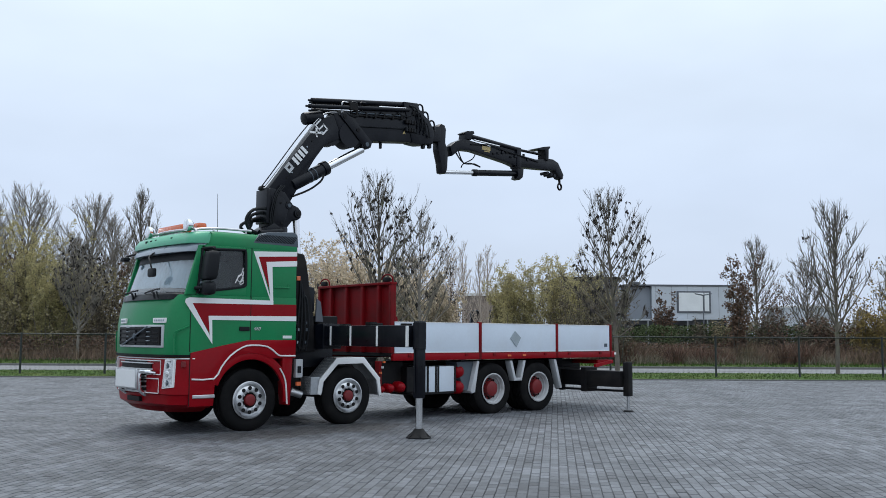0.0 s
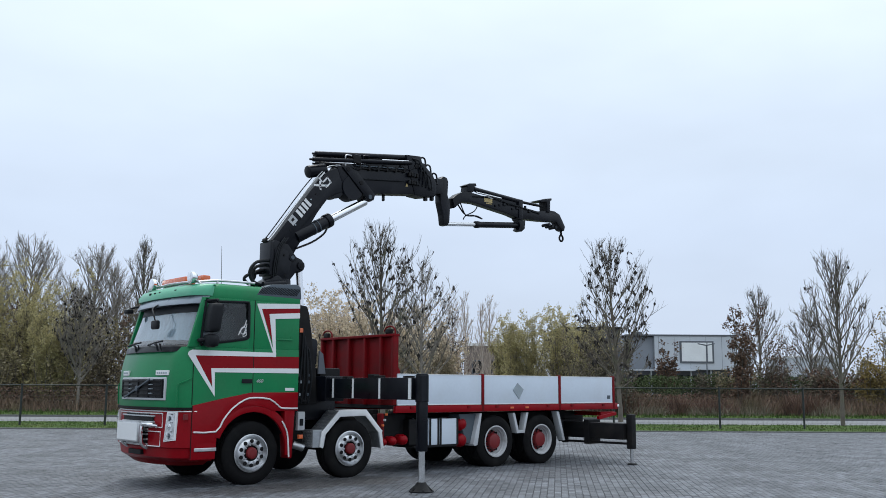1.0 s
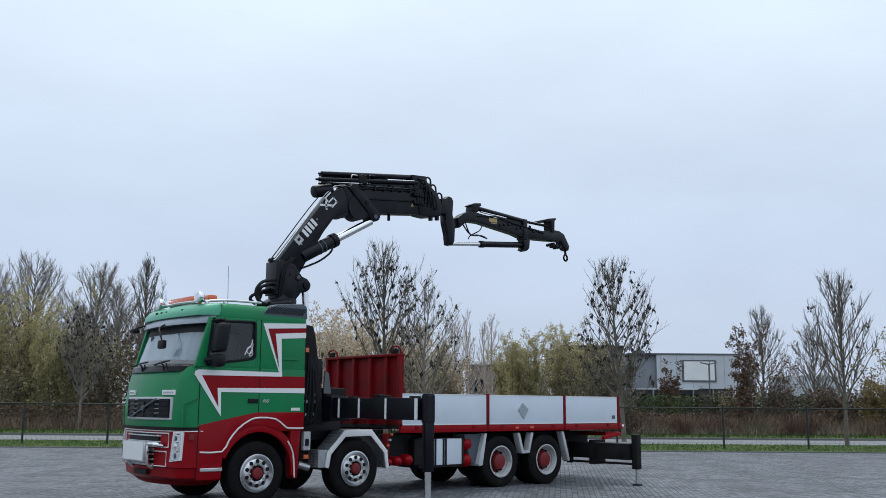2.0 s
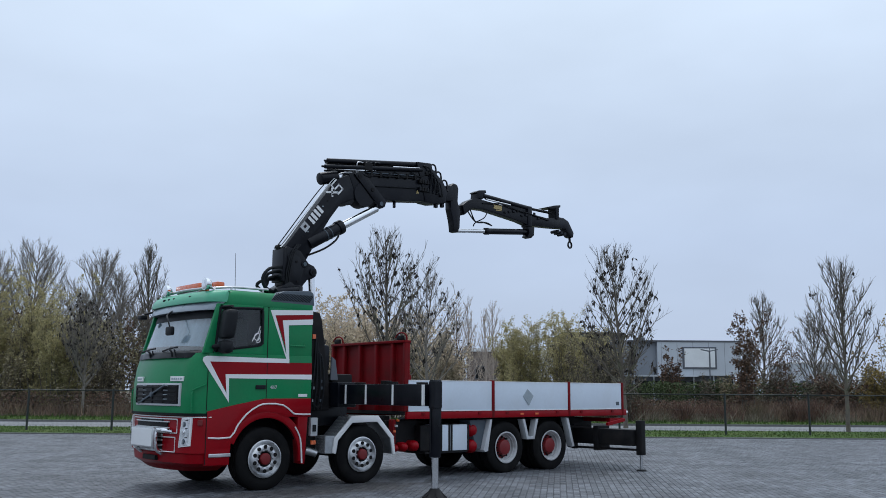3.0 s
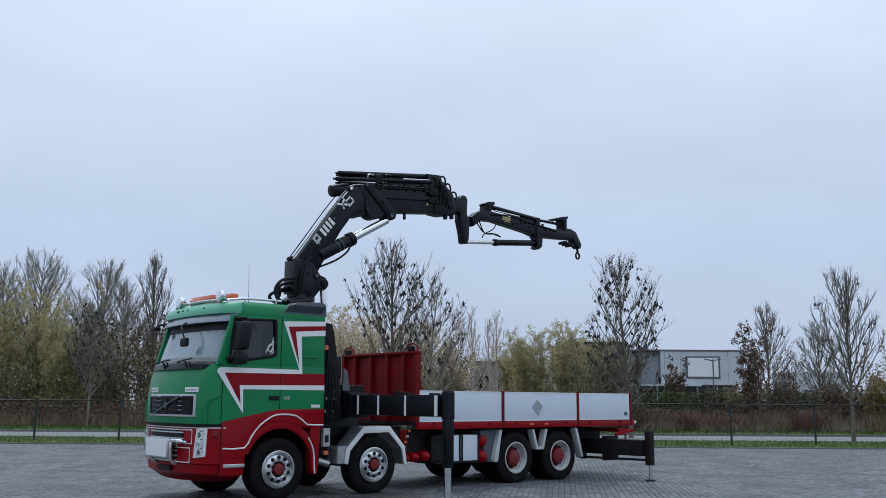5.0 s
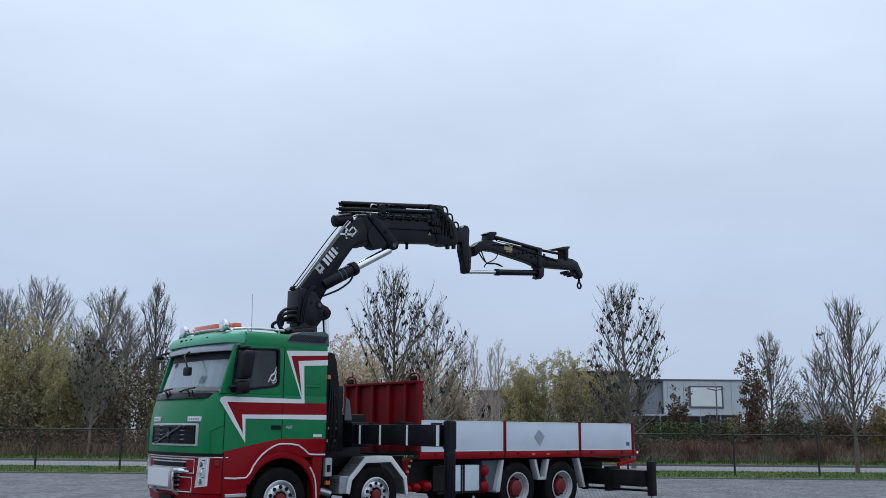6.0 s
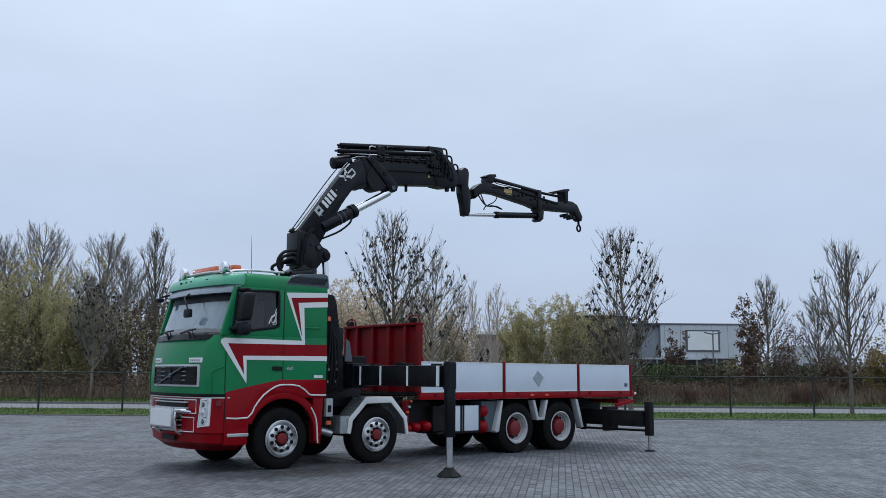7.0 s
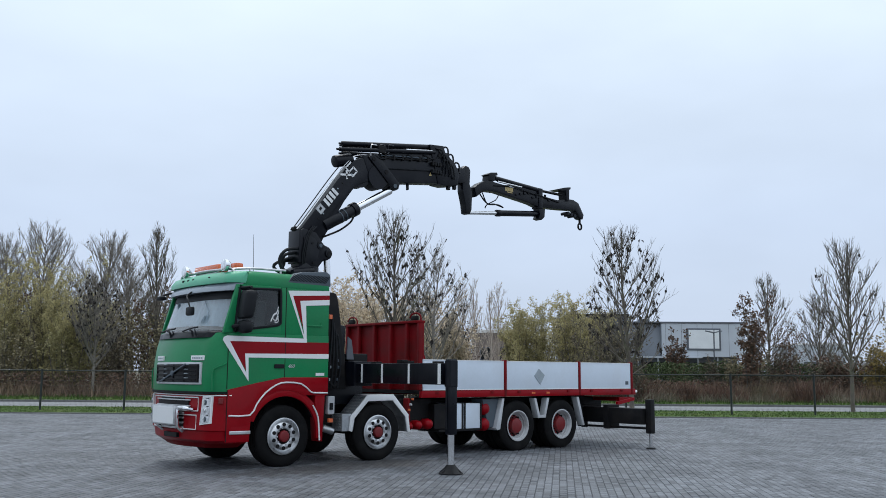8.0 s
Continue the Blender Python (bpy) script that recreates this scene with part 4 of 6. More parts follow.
# second axle's mudguards
for y0, y1 in ((-0.01, 0.40), (W - 0.40, W + 0.01)):
    outer = [(1.33, 0.56), (1.37, 0.82), (1.73, 1.19), (2.33, 1.20), (2.69, 0.82), (2.74, 0.50)]
    inner_line = [(2.66, 0.50), (2.61, 0.79), (2.29, 1.11), (1.77, 1.10), (1.46, 0.79), (1.42, 0.56)]
    guard2 = soft_part("mudguard", prism(outer + inner_line, y0, y1, 0.008), CHECKER, truck, "angular aluminium tread-plate mudguard", 30)
    rim_y = (y0 - 0.006, y0 + 0.02) if y0 < 1 else (y1 - 0.02, y1 + 0.006)
    soft_part("mudguard_edge", prism([(x, z + 0.003) for x, z in outer] + [(x + (0.02 if x > 2 else -0.02), z - 0.02) for x, z in inner_line], rim_y[0], rim_y[1], 0.004), WHITE, guard2)
    part("checker_box", box(1.20, 1.40, y0 + 0.03, y1, 0.55, 0.86, 0.012), CHECKER, guard2)
    tread = None
    for k in range(48):
        yy, zz = y0 + 0.07 + 0.045 * (k % 8), 0.58 + 0.048 * (k // 8)
        bar_turn = Matrix.Translation((1.198, yy, zz)) @ Matrix.Rotation(radians(45 if (k + k // 8) % 2 else -45), 4, "X")
        tread = box(-0.003, 0.003, -0.018, 0.018, -0.005, 0.005, 0, tread, bar_turn)
    for k in range(56):
        f, yy = (k // 8 + 0.5) / 7, y0 + 0.05 + 0.045 * (k % 8)
        p = Vector((1.37 + 0.36 * f - 0.002, yy, 0.82 + 0.37 * f + 0.002))
        bar_turn = Matrix.Translation(p) @ Matrix.Rotation(radians(-45.8), 4, "Y") @ Matrix.Rotation(radians(45 if (k + k // 8) % 2 else -45), 4, "Z")
        tread = box(-0.018, 0.018, -0.005, 0.005, -0.003, 0.003, 0, tread, bar_turn)
    tagged(part("tread_pattern", tread, ALLOY, guard2), kind="stuff")
for k, (x, z, r) in enumerate(((2.84, 0.585, 0.075), (3.06, 0.60, 0.09), (3.32, 0.615, 0.105), (4.82, 0.88, 0.135), (4.82, 0.56, 0.135))):
    back = 0.30 if x < 4 else 0.75
    tank = lathe([(0.01, 0.06), (r * 0.6, 0.075), (r * 0.92, 0.12), (r, 0.17), (r, back), (r * 0.8, back + 0.05), (0.01, back + 0.06)], x, z, 24)
    soft_part("air_tank", tank, RED, truck, "round red compressed air tank", 50)
part("tank_bracket", box(2.79, 2.85, 0.12, 0.28, 0.66, 1.12, 0.02), OLD_RED, truck)
part("tank_carrier", box(2.74, 3.5, 0.30, 0.36, 0.52, 1.1, 0.01), DARK, truck)
for k in range(4):
    part("clip", box(2.74 + 0.04 * k, 2.765 + 0.04 * k, 0.06, 0.12, 0.78 + 0.1 * k, 0.82 + 0.1 * k, 0.006), (FENDER, ORANGE)[k % 2], truck)
toolbox = soft_part("toolbox", box(3.88, 4.64, 0.04, 0.6, 0.50, 1.0, 0.012), BOARD, truck, "pale grey side toolbox with black straps")
for x in (3.91, 4.12, 4.18, 4.62):
    part("strap", box(x - 0.022, x + 0.022, 0.028, 0.05, 0.49, 1.01, 0.004), DARK, toolbox)
part("battery_case", box(3.45, 3.76, 0.12, 0.7, 0.50, 1.0, 0.02), DARK, truck)
part("toolbox_shelf", box(3.5, 4.6, 0.03, 0.7, 0.455, 0.495, 0.006), DARK, truck)
part("far_tank", box(3.2, 4.8, 1.85, 2.45, 0.5, 1.0, 0.05), DARK, truck, "dark fuel tank")

# rear mudguards
for y0, y1 in ((0.0, 0.5), (W - 0.5, W)):
    for shape in ([(5.20, 1.09), (5.26, 1.09), (5.14, 0.46), (5.06, 0.44), (5.02, 0.48)],
                  [(6.15, 1.085), (6.22, 1.085), (6.33, 0.72), (6.47, 0.72), (6.56, 1.085), (6.63, 1.085), (6.51, 0.66), (6.28, 0.66)],
                  [(7.52, 1.10), (7.60, 1.09), (7.79, 0.47), (7.72, 0.46)]):
        deep = 0.5 if shape[0][0] < 6 else 0.16
        soft_part("mudguard", prism(shape, y0 if y0 < 1 else y1 - deep, y0 + deep if y0 < 1 else y1, 0.006), FENDER, truck, "silver mudguard with a bright edge")
    part("mudguard", prism([(4.72, 1.08), (5.19, 1.08), (5.03, 0.50), (4.90, 0.50)], y0 + 0.10, y1 - 0.05, 0.01), GREYPLASTIC, truck)

# bed
part("bed_floor", box(3.02, 9.58, 0.03, W - 0.03, 1.20, 1.27, 0.006), DARK, truck)
for y0, y1 in ((-0.03, 0.05), (W - 0.05, W + 0.03)):
    soft_part("side_rail", box(3.0, 9.62, y0, y1, 1.125, 1.262, 0.012), RED, truck, "red steel bed rail")
    for xa, xb in ((3.04, 5.222), (5.308, 7.562), (7.648, 9.437)):
        brd = soft_part("side_board", box(xa, xb, y0 + 0.006, y1 - 0.02, 1.268, 1.865, 0.01), BOARD, truck, "white aluminium drop-side board")
        for z in (1.276, 1.857):
            part("board_edge", box(xa + 0.01, xb - 0.01, y0 if y0 < 1 else y1 - 0.02, y0 + 0.01 if y0 < 1 else y1 - 0.012, z - 0.008, z + 0.008, 0.002), WHITE, brd)
        for x in (xa + 0.35, xb - 0.35):
            part("latch", box(x - 0.04, x + 0.04, y0 - 0.02 if y0 < 1 else y1, y0 if y0 < 1 else y1 + 0.02, 1.20, 1.25, 0.006), OLD_RED, brd)
    for x in (5.265, 7.605, 9.48):
        soft_part("bed_post", box(x - 0.035, x + 0.035, y0 - 0.006, y1 + 0.006, 1.13, 1.885, 0.012), OLD_RED, truck)
part("tail_board", box(9.50, 9.55, 0.06, W - 0.06, 1.268, 1.87, 0.01), BOARD, truck)
part("tail_rail", box(9.54, 9.62, 0.055, W - 0.055, 1.12, 1.262, 0.012), RED, truck)
rhomb = prism([(6.13, 1.56), (6.27, 1.71), (6.45, 1.57), (6.31, 1.37)], -0.040, -0.024, 0.004)
part("hazard_plate", rhomb, STEEL, truck, "bare metal diamond plate holder")
part("sticker", box(9.24, 9.35, -0.028, -0.02, 1.36, 1.44, 0), GREYPLASTIC, truck)
for x in (6.05, 6.50):
    part("marker_lamp", box(x, x + 0.10, -0.042, -0.028, 1.175, 1.215, 0.004), ORANGE, truck)
part("work_lamp", rod((9.60, 0.0, 1.20), (9.67, -0.01, 1.20), 0.032, n=16, r=0.008), WHITE, truck)
# headboard
hb = soft_part("headboard", box(3.03, 3.075, 0.0, W, 1.27, 2.57, 0.008), OLD_RED, truck, "worn red steel headboard with upright ribs")
for y in (0.03, 0.42, 0.95, 1.50, 2.05, 2.47):
    soft_part("rib", box(2.95, 3.03, y - 0.035, y + 0.035, 1.27, 2.57, 0.01), OLD_RED, hb)
soft_part("top_rail", box(2.94, 3.09, -0.01, W + 0.01, 2.57, 2.62, 0.012), OLD_RED, hb)
for y in (0.18, 2.32):
    lug = pipe([(3.0, y - 0.17, 2.61), (3.0, y - 0.15, 2.71), (3.0, y - 0.04, 2.765), (3.0, y + 0.10, 2.75), (3.0, y + 0.18, 2.68)], 0.017, 6)
    hoop = soft_part("lug", lug, OLD_RED, hb)
    soft_part("lug_block", box(2.965, 3.035, y - 0.07, y + 0.12, 2.622, 2.72, 0.03), DARK, hoop)
part("spare_drum", rod((3.3, 0.35, 1.90), (3.3, 0.55, 1.90), 0.10, n=20, r=0.01), OLD_RED, truck)

# rear underrun and rear outriggers
beam_x = 8.32
part("outrigger_box", box(8.0, 8.75, 0.35, 2.15, 0.52, 0.90, 0.012), DARK, truck)
part("mount", box(8.1, 8.6, 0.7, 1.8, 0.88, 1.12, 0.02), DARK, truck)
for s in (0, 1):
    f = (lambda y: y) if s == 0 else (lambda y: W - y)
    ys = sorted((f(0.5), f(-1.32)))
    arm = soft_part("outrigger_beam", box(beam_x - 0.17, beam_x + 0.17, *ys, 0.52, 0.86, 0.012), DARK, truck, "black square outrigger beam drawn out")
    ys = sorted((f(-0.26), f(-0.40)))
    part("collar", box(beam_x - 0.20, beam_x + 0.20, *ys, 0.39, 0.92, 0.01), DARK, arm)
    part("bracket", box(beam_x - 0.17, beam_x - 0.07, *sorted((f(0.30), f(0.42))), 0.39, 0.53, 0.008), DARK, arm)
    part("link_rod", rod((beam_x - 0.12, f(0.55), 0.43), (beam_x - 0.05, f(-1.36), 0.44), 0.025, n=8), DARK, arm)
    ys = sorted((f(-1.33), f(-1.48)))
    soft_part("leg_housing", box(beam_x - 0.075, beam_x + 0.075, *ys, 0.33, 1.06, 0.02), DARK, arm)
    part("leg_rod", rod((beam_x, f(-1.41), 0.33), (beam_x, f(-1.41), 0.04), 0.035, n=16), CHROME, arm)
    part("leg_pad", rod((beam_x, f(-1.41), 0.03), (beam_x, f(-1.41), 0.0), 0.09, 0.115, n=20), DARK, arm)
    part("guard_rail", box(9.05, 9.11, *sorted((f(1.2), f(0.11))), 0.98, 1.07, 0.01), RED, truck)
part("guard_rail", box(9.05, 9.55, 0.02, 0.10, 0.98, 1.07, 0.01), RED, truck)
part("red_link", prism([(8.62, 0.90), (9.25, 1.0), (9.25, 1.07), (8.62, 0.98)], -0.28, -0.22, 0.008), RED, truck)
part("tow_coupling", box(9.2, 9.45, 1.1, 1.4, 0.75, 1.0, 0.03), DARK, truck)

# ---- the loader crane ----
crane = thing("loader_crane", "black folding loader crane mounted behind the cab, arm stretched out", "crane")
YC = 1.22


def arm_plate(name, points, half, mat=BLACK, parent=crane, r=0.02, label="", y=YC):
    return soft_part(name, prism(points, y - half, y + half, r), mat, parent, label, 30)


def ram(name, a, b, r_tube, r_rod, share, y=YC, parent=crane, label=""):
    """A hydraulic cylinder from a to b: tube over the first share of its length, then the bright rod."""
    a, b = Vector((a[0], y, a[1])), Vector((b[0], y, b[1]))
    m = a + (b - a) * share
    tube = soft_part(name, rod(a, m, r_tube, n=24, r=0.012), BLACK, parent, label or "black hydraulic cylinder with a bright rod")
    way = (b - a).normalized()
    soft_part("gland", rod(m - way * 0.10, m + way * 0.02, r_tube * 1.15, n=24, r=0.008), BLACK, tube)
    soft_part("piston_rod", rod(m, b, r_rod, n=20), CHROME, tube)
    return tube


# base frame and front outriggers
soft_part("base_frame", box(1.05, 1.95, 0.45, 2.05, 1.02, 1.42, 0.02), BLACK, crane)
soft_part("base_tower", box(0.98, 1.75, 0.85, 1.65, 1.36, 2.3, 0.06), BLACK, crane)
soft_part("slew_column", rod((1.16, YC, 2.2), (1.16, YC, 3.62), 0.20, n=28, r=0.03), BLACK, crane, "round black slewing column")
soft_part("slew_housing", box(0.92, 1.62, 0.55, 1.95, 2.0, 2.5, 0.08), BLACK, crane)
soft_part("column_ram", rod((1.62, YC - 0.10, 2.4), (1.50, YC - 0.10, 3.92), 0.065, n=18), CHROME, crane, "bright lifting cylinder rod")
soft_part("valve_block", box(1.5, 1.95, 0.30, 0.75, 1.45, 1.95, 0.03), DARK, crane)
out_x = 1.56
for s in (0, 1):
    f = (lambda y: y) if s == 0 else (lambda y: W - y)
    soft_part("outrigger_sleeve", box(out_x - 0.20, out_x + 0.20, *sorted((f(1.2), f(-0.10))), 1.36, 1.80, 0.012), BLACK, crane)
    reach = -2.42 if s == 0 else -0.45
    beam = soft_part("outrigger_beam", box(out_x - 0.165, out_x + 0.165, *sorted((f(0.6), f(reach))), 1.415, 1.765, 0.012), BLACK, crane,
                     "black outrigger beam with white marks")
    for y in ((-0.27, -0.87, -1.62, -2.40) if s == 0 else (0.3,)):
        deep = 0.205 if y > -0.1 else 0.172
        part("mark", box(out_x - deep, out_x - deep + 0.03, *sorted((f(y), f(y - 0.045))), 1.425, 1.755, 0), WHITE, beam)
    for y, hgt in ((-0.5, 0.03), (-1.25, 0.06), (-1.42, 0.04), (-2.2, 0.03)):
        if y > reach:
            part("fitting", box(out_x - 0.12, out_x + 0.02, *sorted((f(y), f(y - 0.14))), 1.762, 1.765 + hgt, 0.008), DARK, beam)
    tip = reach - 0.12
    soft_part("leg_housing", box(out_x - 0.072, out_x + 0.072, *sorted((f(reach - 0.055), f(reach - 0.190))), 0.62, 1.83, 0.015), BLACK, beam)
    part("leg_pipe", pipe([(out_x - 0.08, f(reach - 0.10), 1.40), (out_x - 0.085, f(reach - 0.10), 1.0), (out_x - 0.08, f(reach - 0.11), 0.70)], 0.012, 6), PLASTIC, beam)
    part("leg_sleeve", box(out_x - 0.078, out_x + 0.078, *sorted((f(reach - 0.04), f(reach - 0.198))), 1.38, 1.81, 0.015), BLACK, beam)
    part("leg_rod", rod((out_x, f(tip), 0.64), (out_x, f(tip), 0.12), 0.055, n=20), CHROME, beam, "bright outrigger rod")
    foot = lathe([(0.02, 0.15), (0.07, 0.15), (0.10, 0.11), (0.17, 0.035), (0.20, 0.02), (0.20, 0.0), (0.02, 0.0)], 0, 0, 12)
    foot.transform(Matrix.Translation((out_x, f(tip), 0)) @ Matrix.Rotation(radians(90), 4, "X"))
    soft_part("foot_plate", foot, DARK, beam, "ribbed black foot plate")
    ribs = None
    for k in range(6):
        rib = prism([(0.06, 0.02), (0.185, 0.02), (0.185, 0.035), (0.07, 0.13), (0.06, 0.13)], -0.012, 0.012, 0.003)
        rib.transform(Matrix.Translation((out_x, f(tip), 0)) @ Matrix.Rotation(k * 1.0472, 4, "Z"))
        ribs = join(ribs, rib)
    part("foot_ribs", ribs, DARK, beam)

# king post head
head = arm_plate("king_post", [(0.87, 3.50), (0.83, 4.24), (0.92, 4.34), (1.22, 4.28), (1.40, 4.06), (1.52, 4.02), (1.60, 3.94), (1.58, 3.82),
                               (1.50, 3.76), (1.40, 3.75), (1.28, 3.60), (1.25, 3.46)], 0.17, label="black crane king post", r=0.03)
for x, z, r in ((1.50, 3.89, 0.075), (1.30, 4.03, 0.075)):
    part("pin", rod((x, YC - 0.20, z), (x, YC + 0.20, z), r, n=24, r=0.012), BLACK, head)
    part("pin_cap", rod((x, YC - 0.212, z), (x, YC - 0.198, z), r * 0.5, n=16), GREYPLASTIC if z > 4 else DARK, head)
soft_part("side_plate", prism([(0.93, 3.62), (0.92, 4.16), (1.0, 4.22), (1.18, 4.16), (1.30, 3.98), (1.22, 3.70), (1.16, 3.58)], YC - 0.188, YC - 0.166, 0.012), BLACK, head)
soft_part("front_plate", box(0.815, 0.875, YC - 0.20, YC + 0.20, 3.66, 4.30, 0.015), BLACK, head)
part("hose_eye", rod((0.82, YC - 0.06, 4.33), (0.82, YC + 0.06, 4.33), 0.045, n=14, r=0.008), DARK, head)
for x, z in ((0.97, 3.72), (0.97, 4.08), (1.12, 4.06), (1.15, 3.68)):
    part("bolt", rod((x, YC - 0.186, z), (x, YC - 0.200, z), 0.022, n=8), DARK, head)
for n in range(3):
    line = [(0.90 + 0.03 * n, YC - 0.19, 3.55), (0.90 + 0.035 * n, YC - 0.21, 3.85), (0.99 + 0.03 * n, YC - 0.20, 4.20), (1.14 + 0.04 * n, YC - 0.16, 4.40)]
    soft_part("hose", pipe(line, 0.014, 6), PLASTIC, head)
soft_part("slew_cylinder", rod((0.66, YC - 0.24, 3.44), (1.12, YC - 0.24, 3.52), 0.075, n=18, r=0.015), BLACK, head)
for k, (dx, dz) in enumerate(((0, 0), (0.05, -0.07), (0.1, -0.15), (0.02, -0.2))):
    hose = pipe([(0.86 + dx, YC - 0.15 + 0.09 * k, 3.94 + dz), (0.56 + dx, YC - 0.17 + 0.09 * k, 3.88 + dz), (0.43 + dx * 2, YC - 0.15 + 0.09 * k, 3.70 + dz * 0.5),
                 (0.50 + dx, YC - 0.15 + 0.09 * k, 3.52), (0.72 + dx, YC - 0.15 + 0.09 * k, 3.44)], 0.032, 8)
    soft_part("hose", hose, PLASTIC, head)
soft_part("hose_cover", prism([(0.72, 3.42), (0.78, 3.56), (0.98, 3.68), (1.12, 3.60), (1.12, 3.42)], YC - 0.22, YC + 0.22, 0.04), BLACK, head)
# inner boom
arm_plate("inner_boom", [(0.89, 4.33), (1.06, 4.10), (1.36, 4.10), (1.66, 4.62), (1.88, 4.98), (2.12, 5.30), (2.30, 5.40), (2.62, 5.55), (2.5, 5.95), (2.30, 5.95),
                         (2.08, 5.84), (1.72, 5.42)], 0.13, label="black inner boom with white lettering shapes", r=0.025)
boom = bpy.data.objects["inner_boom"]
for y in (YC - 0.11, YC + 0.11):
    soft_part("boom_pipe", pipe([(0.80, y, 4.32), (0.92, y, 4.44), (1.66, y, 5.45), (2.04, y, 5.89), (2.24, y, 5.99), (2.42, y, 6.02)], 0.011, 6), ALLOY if y < YC else BLACK, boom)
soft_part("boom_tail", rod((1.70, YC, 5.79), (2.1, YC, 5.90), 0.125, n=20, r=0.03), BLACK, boom)
soft_part("hose_drum", lathe([(0.05, YC - 0.11), (0.27, YC - 0.11), (0.28, YC - 0.09), (0.25, YC - 0.04), (0.28, YC + 0.09), (0.05, YC + 0.11)], 2.26, 5.60, 28), BLACK, boom)
soft_part("link_plate", lathe([(0.05, YC - 0.15), (0.25, YC - 0.15), (0.26, YC - 0.13), (0.26, YC + 0.13), (0.05, YC + 0.15)], 2.70, 5.60, 28), BLACK, boom)


def slanted(boxes, a, parent, mat=WHITE, y=YC - 0.1325):
    """Plain white shapes along the boom; a: foot point and direction."""
    x0, z0, deg = a
    for u0, u1, v0, v1, tilt in boxes:
        one = box(u0, u1, 0, 0.003, v0, v1, 0)
        one.transform(Matrix.Translation(((u0 + u1) / 2, 0, (v0 + v1) / 2)) @ Matrix.Rotation(radians(tilt), 4, "Y")
                      @ Matrix.Translation((-(u0 + u1) / 2, 0, -(v0 + v1) / 2)))
        one.transform(Matrix.Translation((x0, y - 0.003, z0)) @ Matrix.Rotation(radians(-deg), 4, "Y"))
        part("white_mark", one, mat, parent)


slanted([(0.0, 0.16, -0.08, 0.08, 0)], (1.27, 4.70, 52), boom, FENDER)
slanted([(0.05, 0.12, -0.02, 0.03, 0)], (1.27, 4.70, 52), boom, DARK, YC - 0.1345)
slanted([(0.10 * k, 0.10 * k + 0.065, -0.09, 0.09, 0) for k in range(4)], (1.44, 4.885, 52), boom)
slanted([(0.0, 0.30, -0.02, 0.02, 42), (0.06, 0.24, -0.02, 0.02, -48), (0.24, 0.42, 0.10, 0.13, 0), (0.22, 0.25, 0.0, 0.12, 0),
         (0.22, 0.40, -0.012, 0.018, 0), (0.375, 0.405, -0.12, 0.01, 0), (0.22, 0.40, -0.13, -0.10, 0)], (1.82, 5.42, 48), boom)
ram("lift_ram", (1.42, 4.44), (3.06, 5.37), 0.125, 0.078, 0.47, y=YC - 0.06)
soft_part("ram_pipe", pipe([(1.40, YC - 0.15, 4.22), (1.75, YC - 0.16, 4.38), (2.0, YC - 0.16, 4.56), (2.08, YC - 0.16, 4.68)], 0.02, 6), DARK, crane)
for k in (0.24, 0.30):
    p = Vector((1.42, YC - 0.06, 4.44)).lerp(Vector((3.06, YC - 0.06, 5.37)), k)
    d = (Vector((3.06, 0, 5.37)) - Vector((1.42, 0, 4.44))).normalized()
    part("clamp_band", rod(p - d * 0.01, p + d * 0.01, 0.131, n=24), GREYPLASTIC, crane)

# outer boom
outer = arm_plate("outer_boom", [(2.30, 5.98), (2.45, 6.04), (3.2, 6.20), (4.58, 6.42), (4.75, 6.10), (4.68, 5.73), (4.35, 5.69), (3.3, 5.56),
                                 (3.15, 5.38), (3.05, 5.39), (2.95, 5.52), (2.70, 5.50), (2.45, 5.64)], 0.14, label="black outer boom", r=0.025)
part("pin", rod((3.11, YC - 0.17, 5.46), (3.11, YC + 0.17, 5.46), 0.095, n=24, r=0.012), BLACK, outer)
part("pin_cap", rod((3.11, YC - 0.182, 5.46), (3.11, YC - 0.168, 5.46), 0.045, n=16), GREYPLASTIC, outer)
soft_part("boom_sleeve", prism([(4.05, 6.52), (4.46, 6.55), (4.50, 6.42), (4.80, 6.20), (4.92, 6.0), (4.88, 5.72), (4.55, 5.66), (4.30, 5.67)], YC - 0.16, YC + 0.16, 0.03), BLACK, outer)
for (ax, az), (bx, bz), y, r in (((1.82, 6.165), (4.2, 6.49), YC - 0.08, 0.052), ((1.96, 6.18), (4.2, 6.49), YC + 0.10, 0.052),
                                 ((1.72, 6.02), (4.2, 6.36), YC - 0.15, 0.045), ((1.98, 6.03), (4.3, 6.30), YC + 0.15, 0.045)):
    tube = soft_part("extension_ram", rod((ax, y, az), (bx, y, bz), r, n=16, r=0.01), BLACK, outer, "slim black extension cylinder")
    part("ram_eye", rod((ax - 0.07, y, az - 0.008), (ax, y, az), 0.022, n=8), BLACK, tube)
soft_part("piston_rod", rod((3.4, YC - 0.16, 6.285), (4.12, YC - 0.16, 6.375), 0.02, n=10), CHROME, outer)
for k in range(3):
    clip = pipe([(2.50 + 0.22 * k, YC - 0.14, 6.0 + 0.03 * k), (2.48 + 0.22 * k, YC - 0.18, 6.22 + 0.03 * k), (2.62 + 0.22 * k, YC - 0.18, 6.24 + 0.03 * k)], 0.014, 6)
    soft_part("bracket", clip, ALLOY if k == 0 else BLACK, outer)
part("junction_box", box(2.66, 2.86, YC - 0.20, YC - 0.14, 6.10, 6.26, 0.02), DARK, outer)
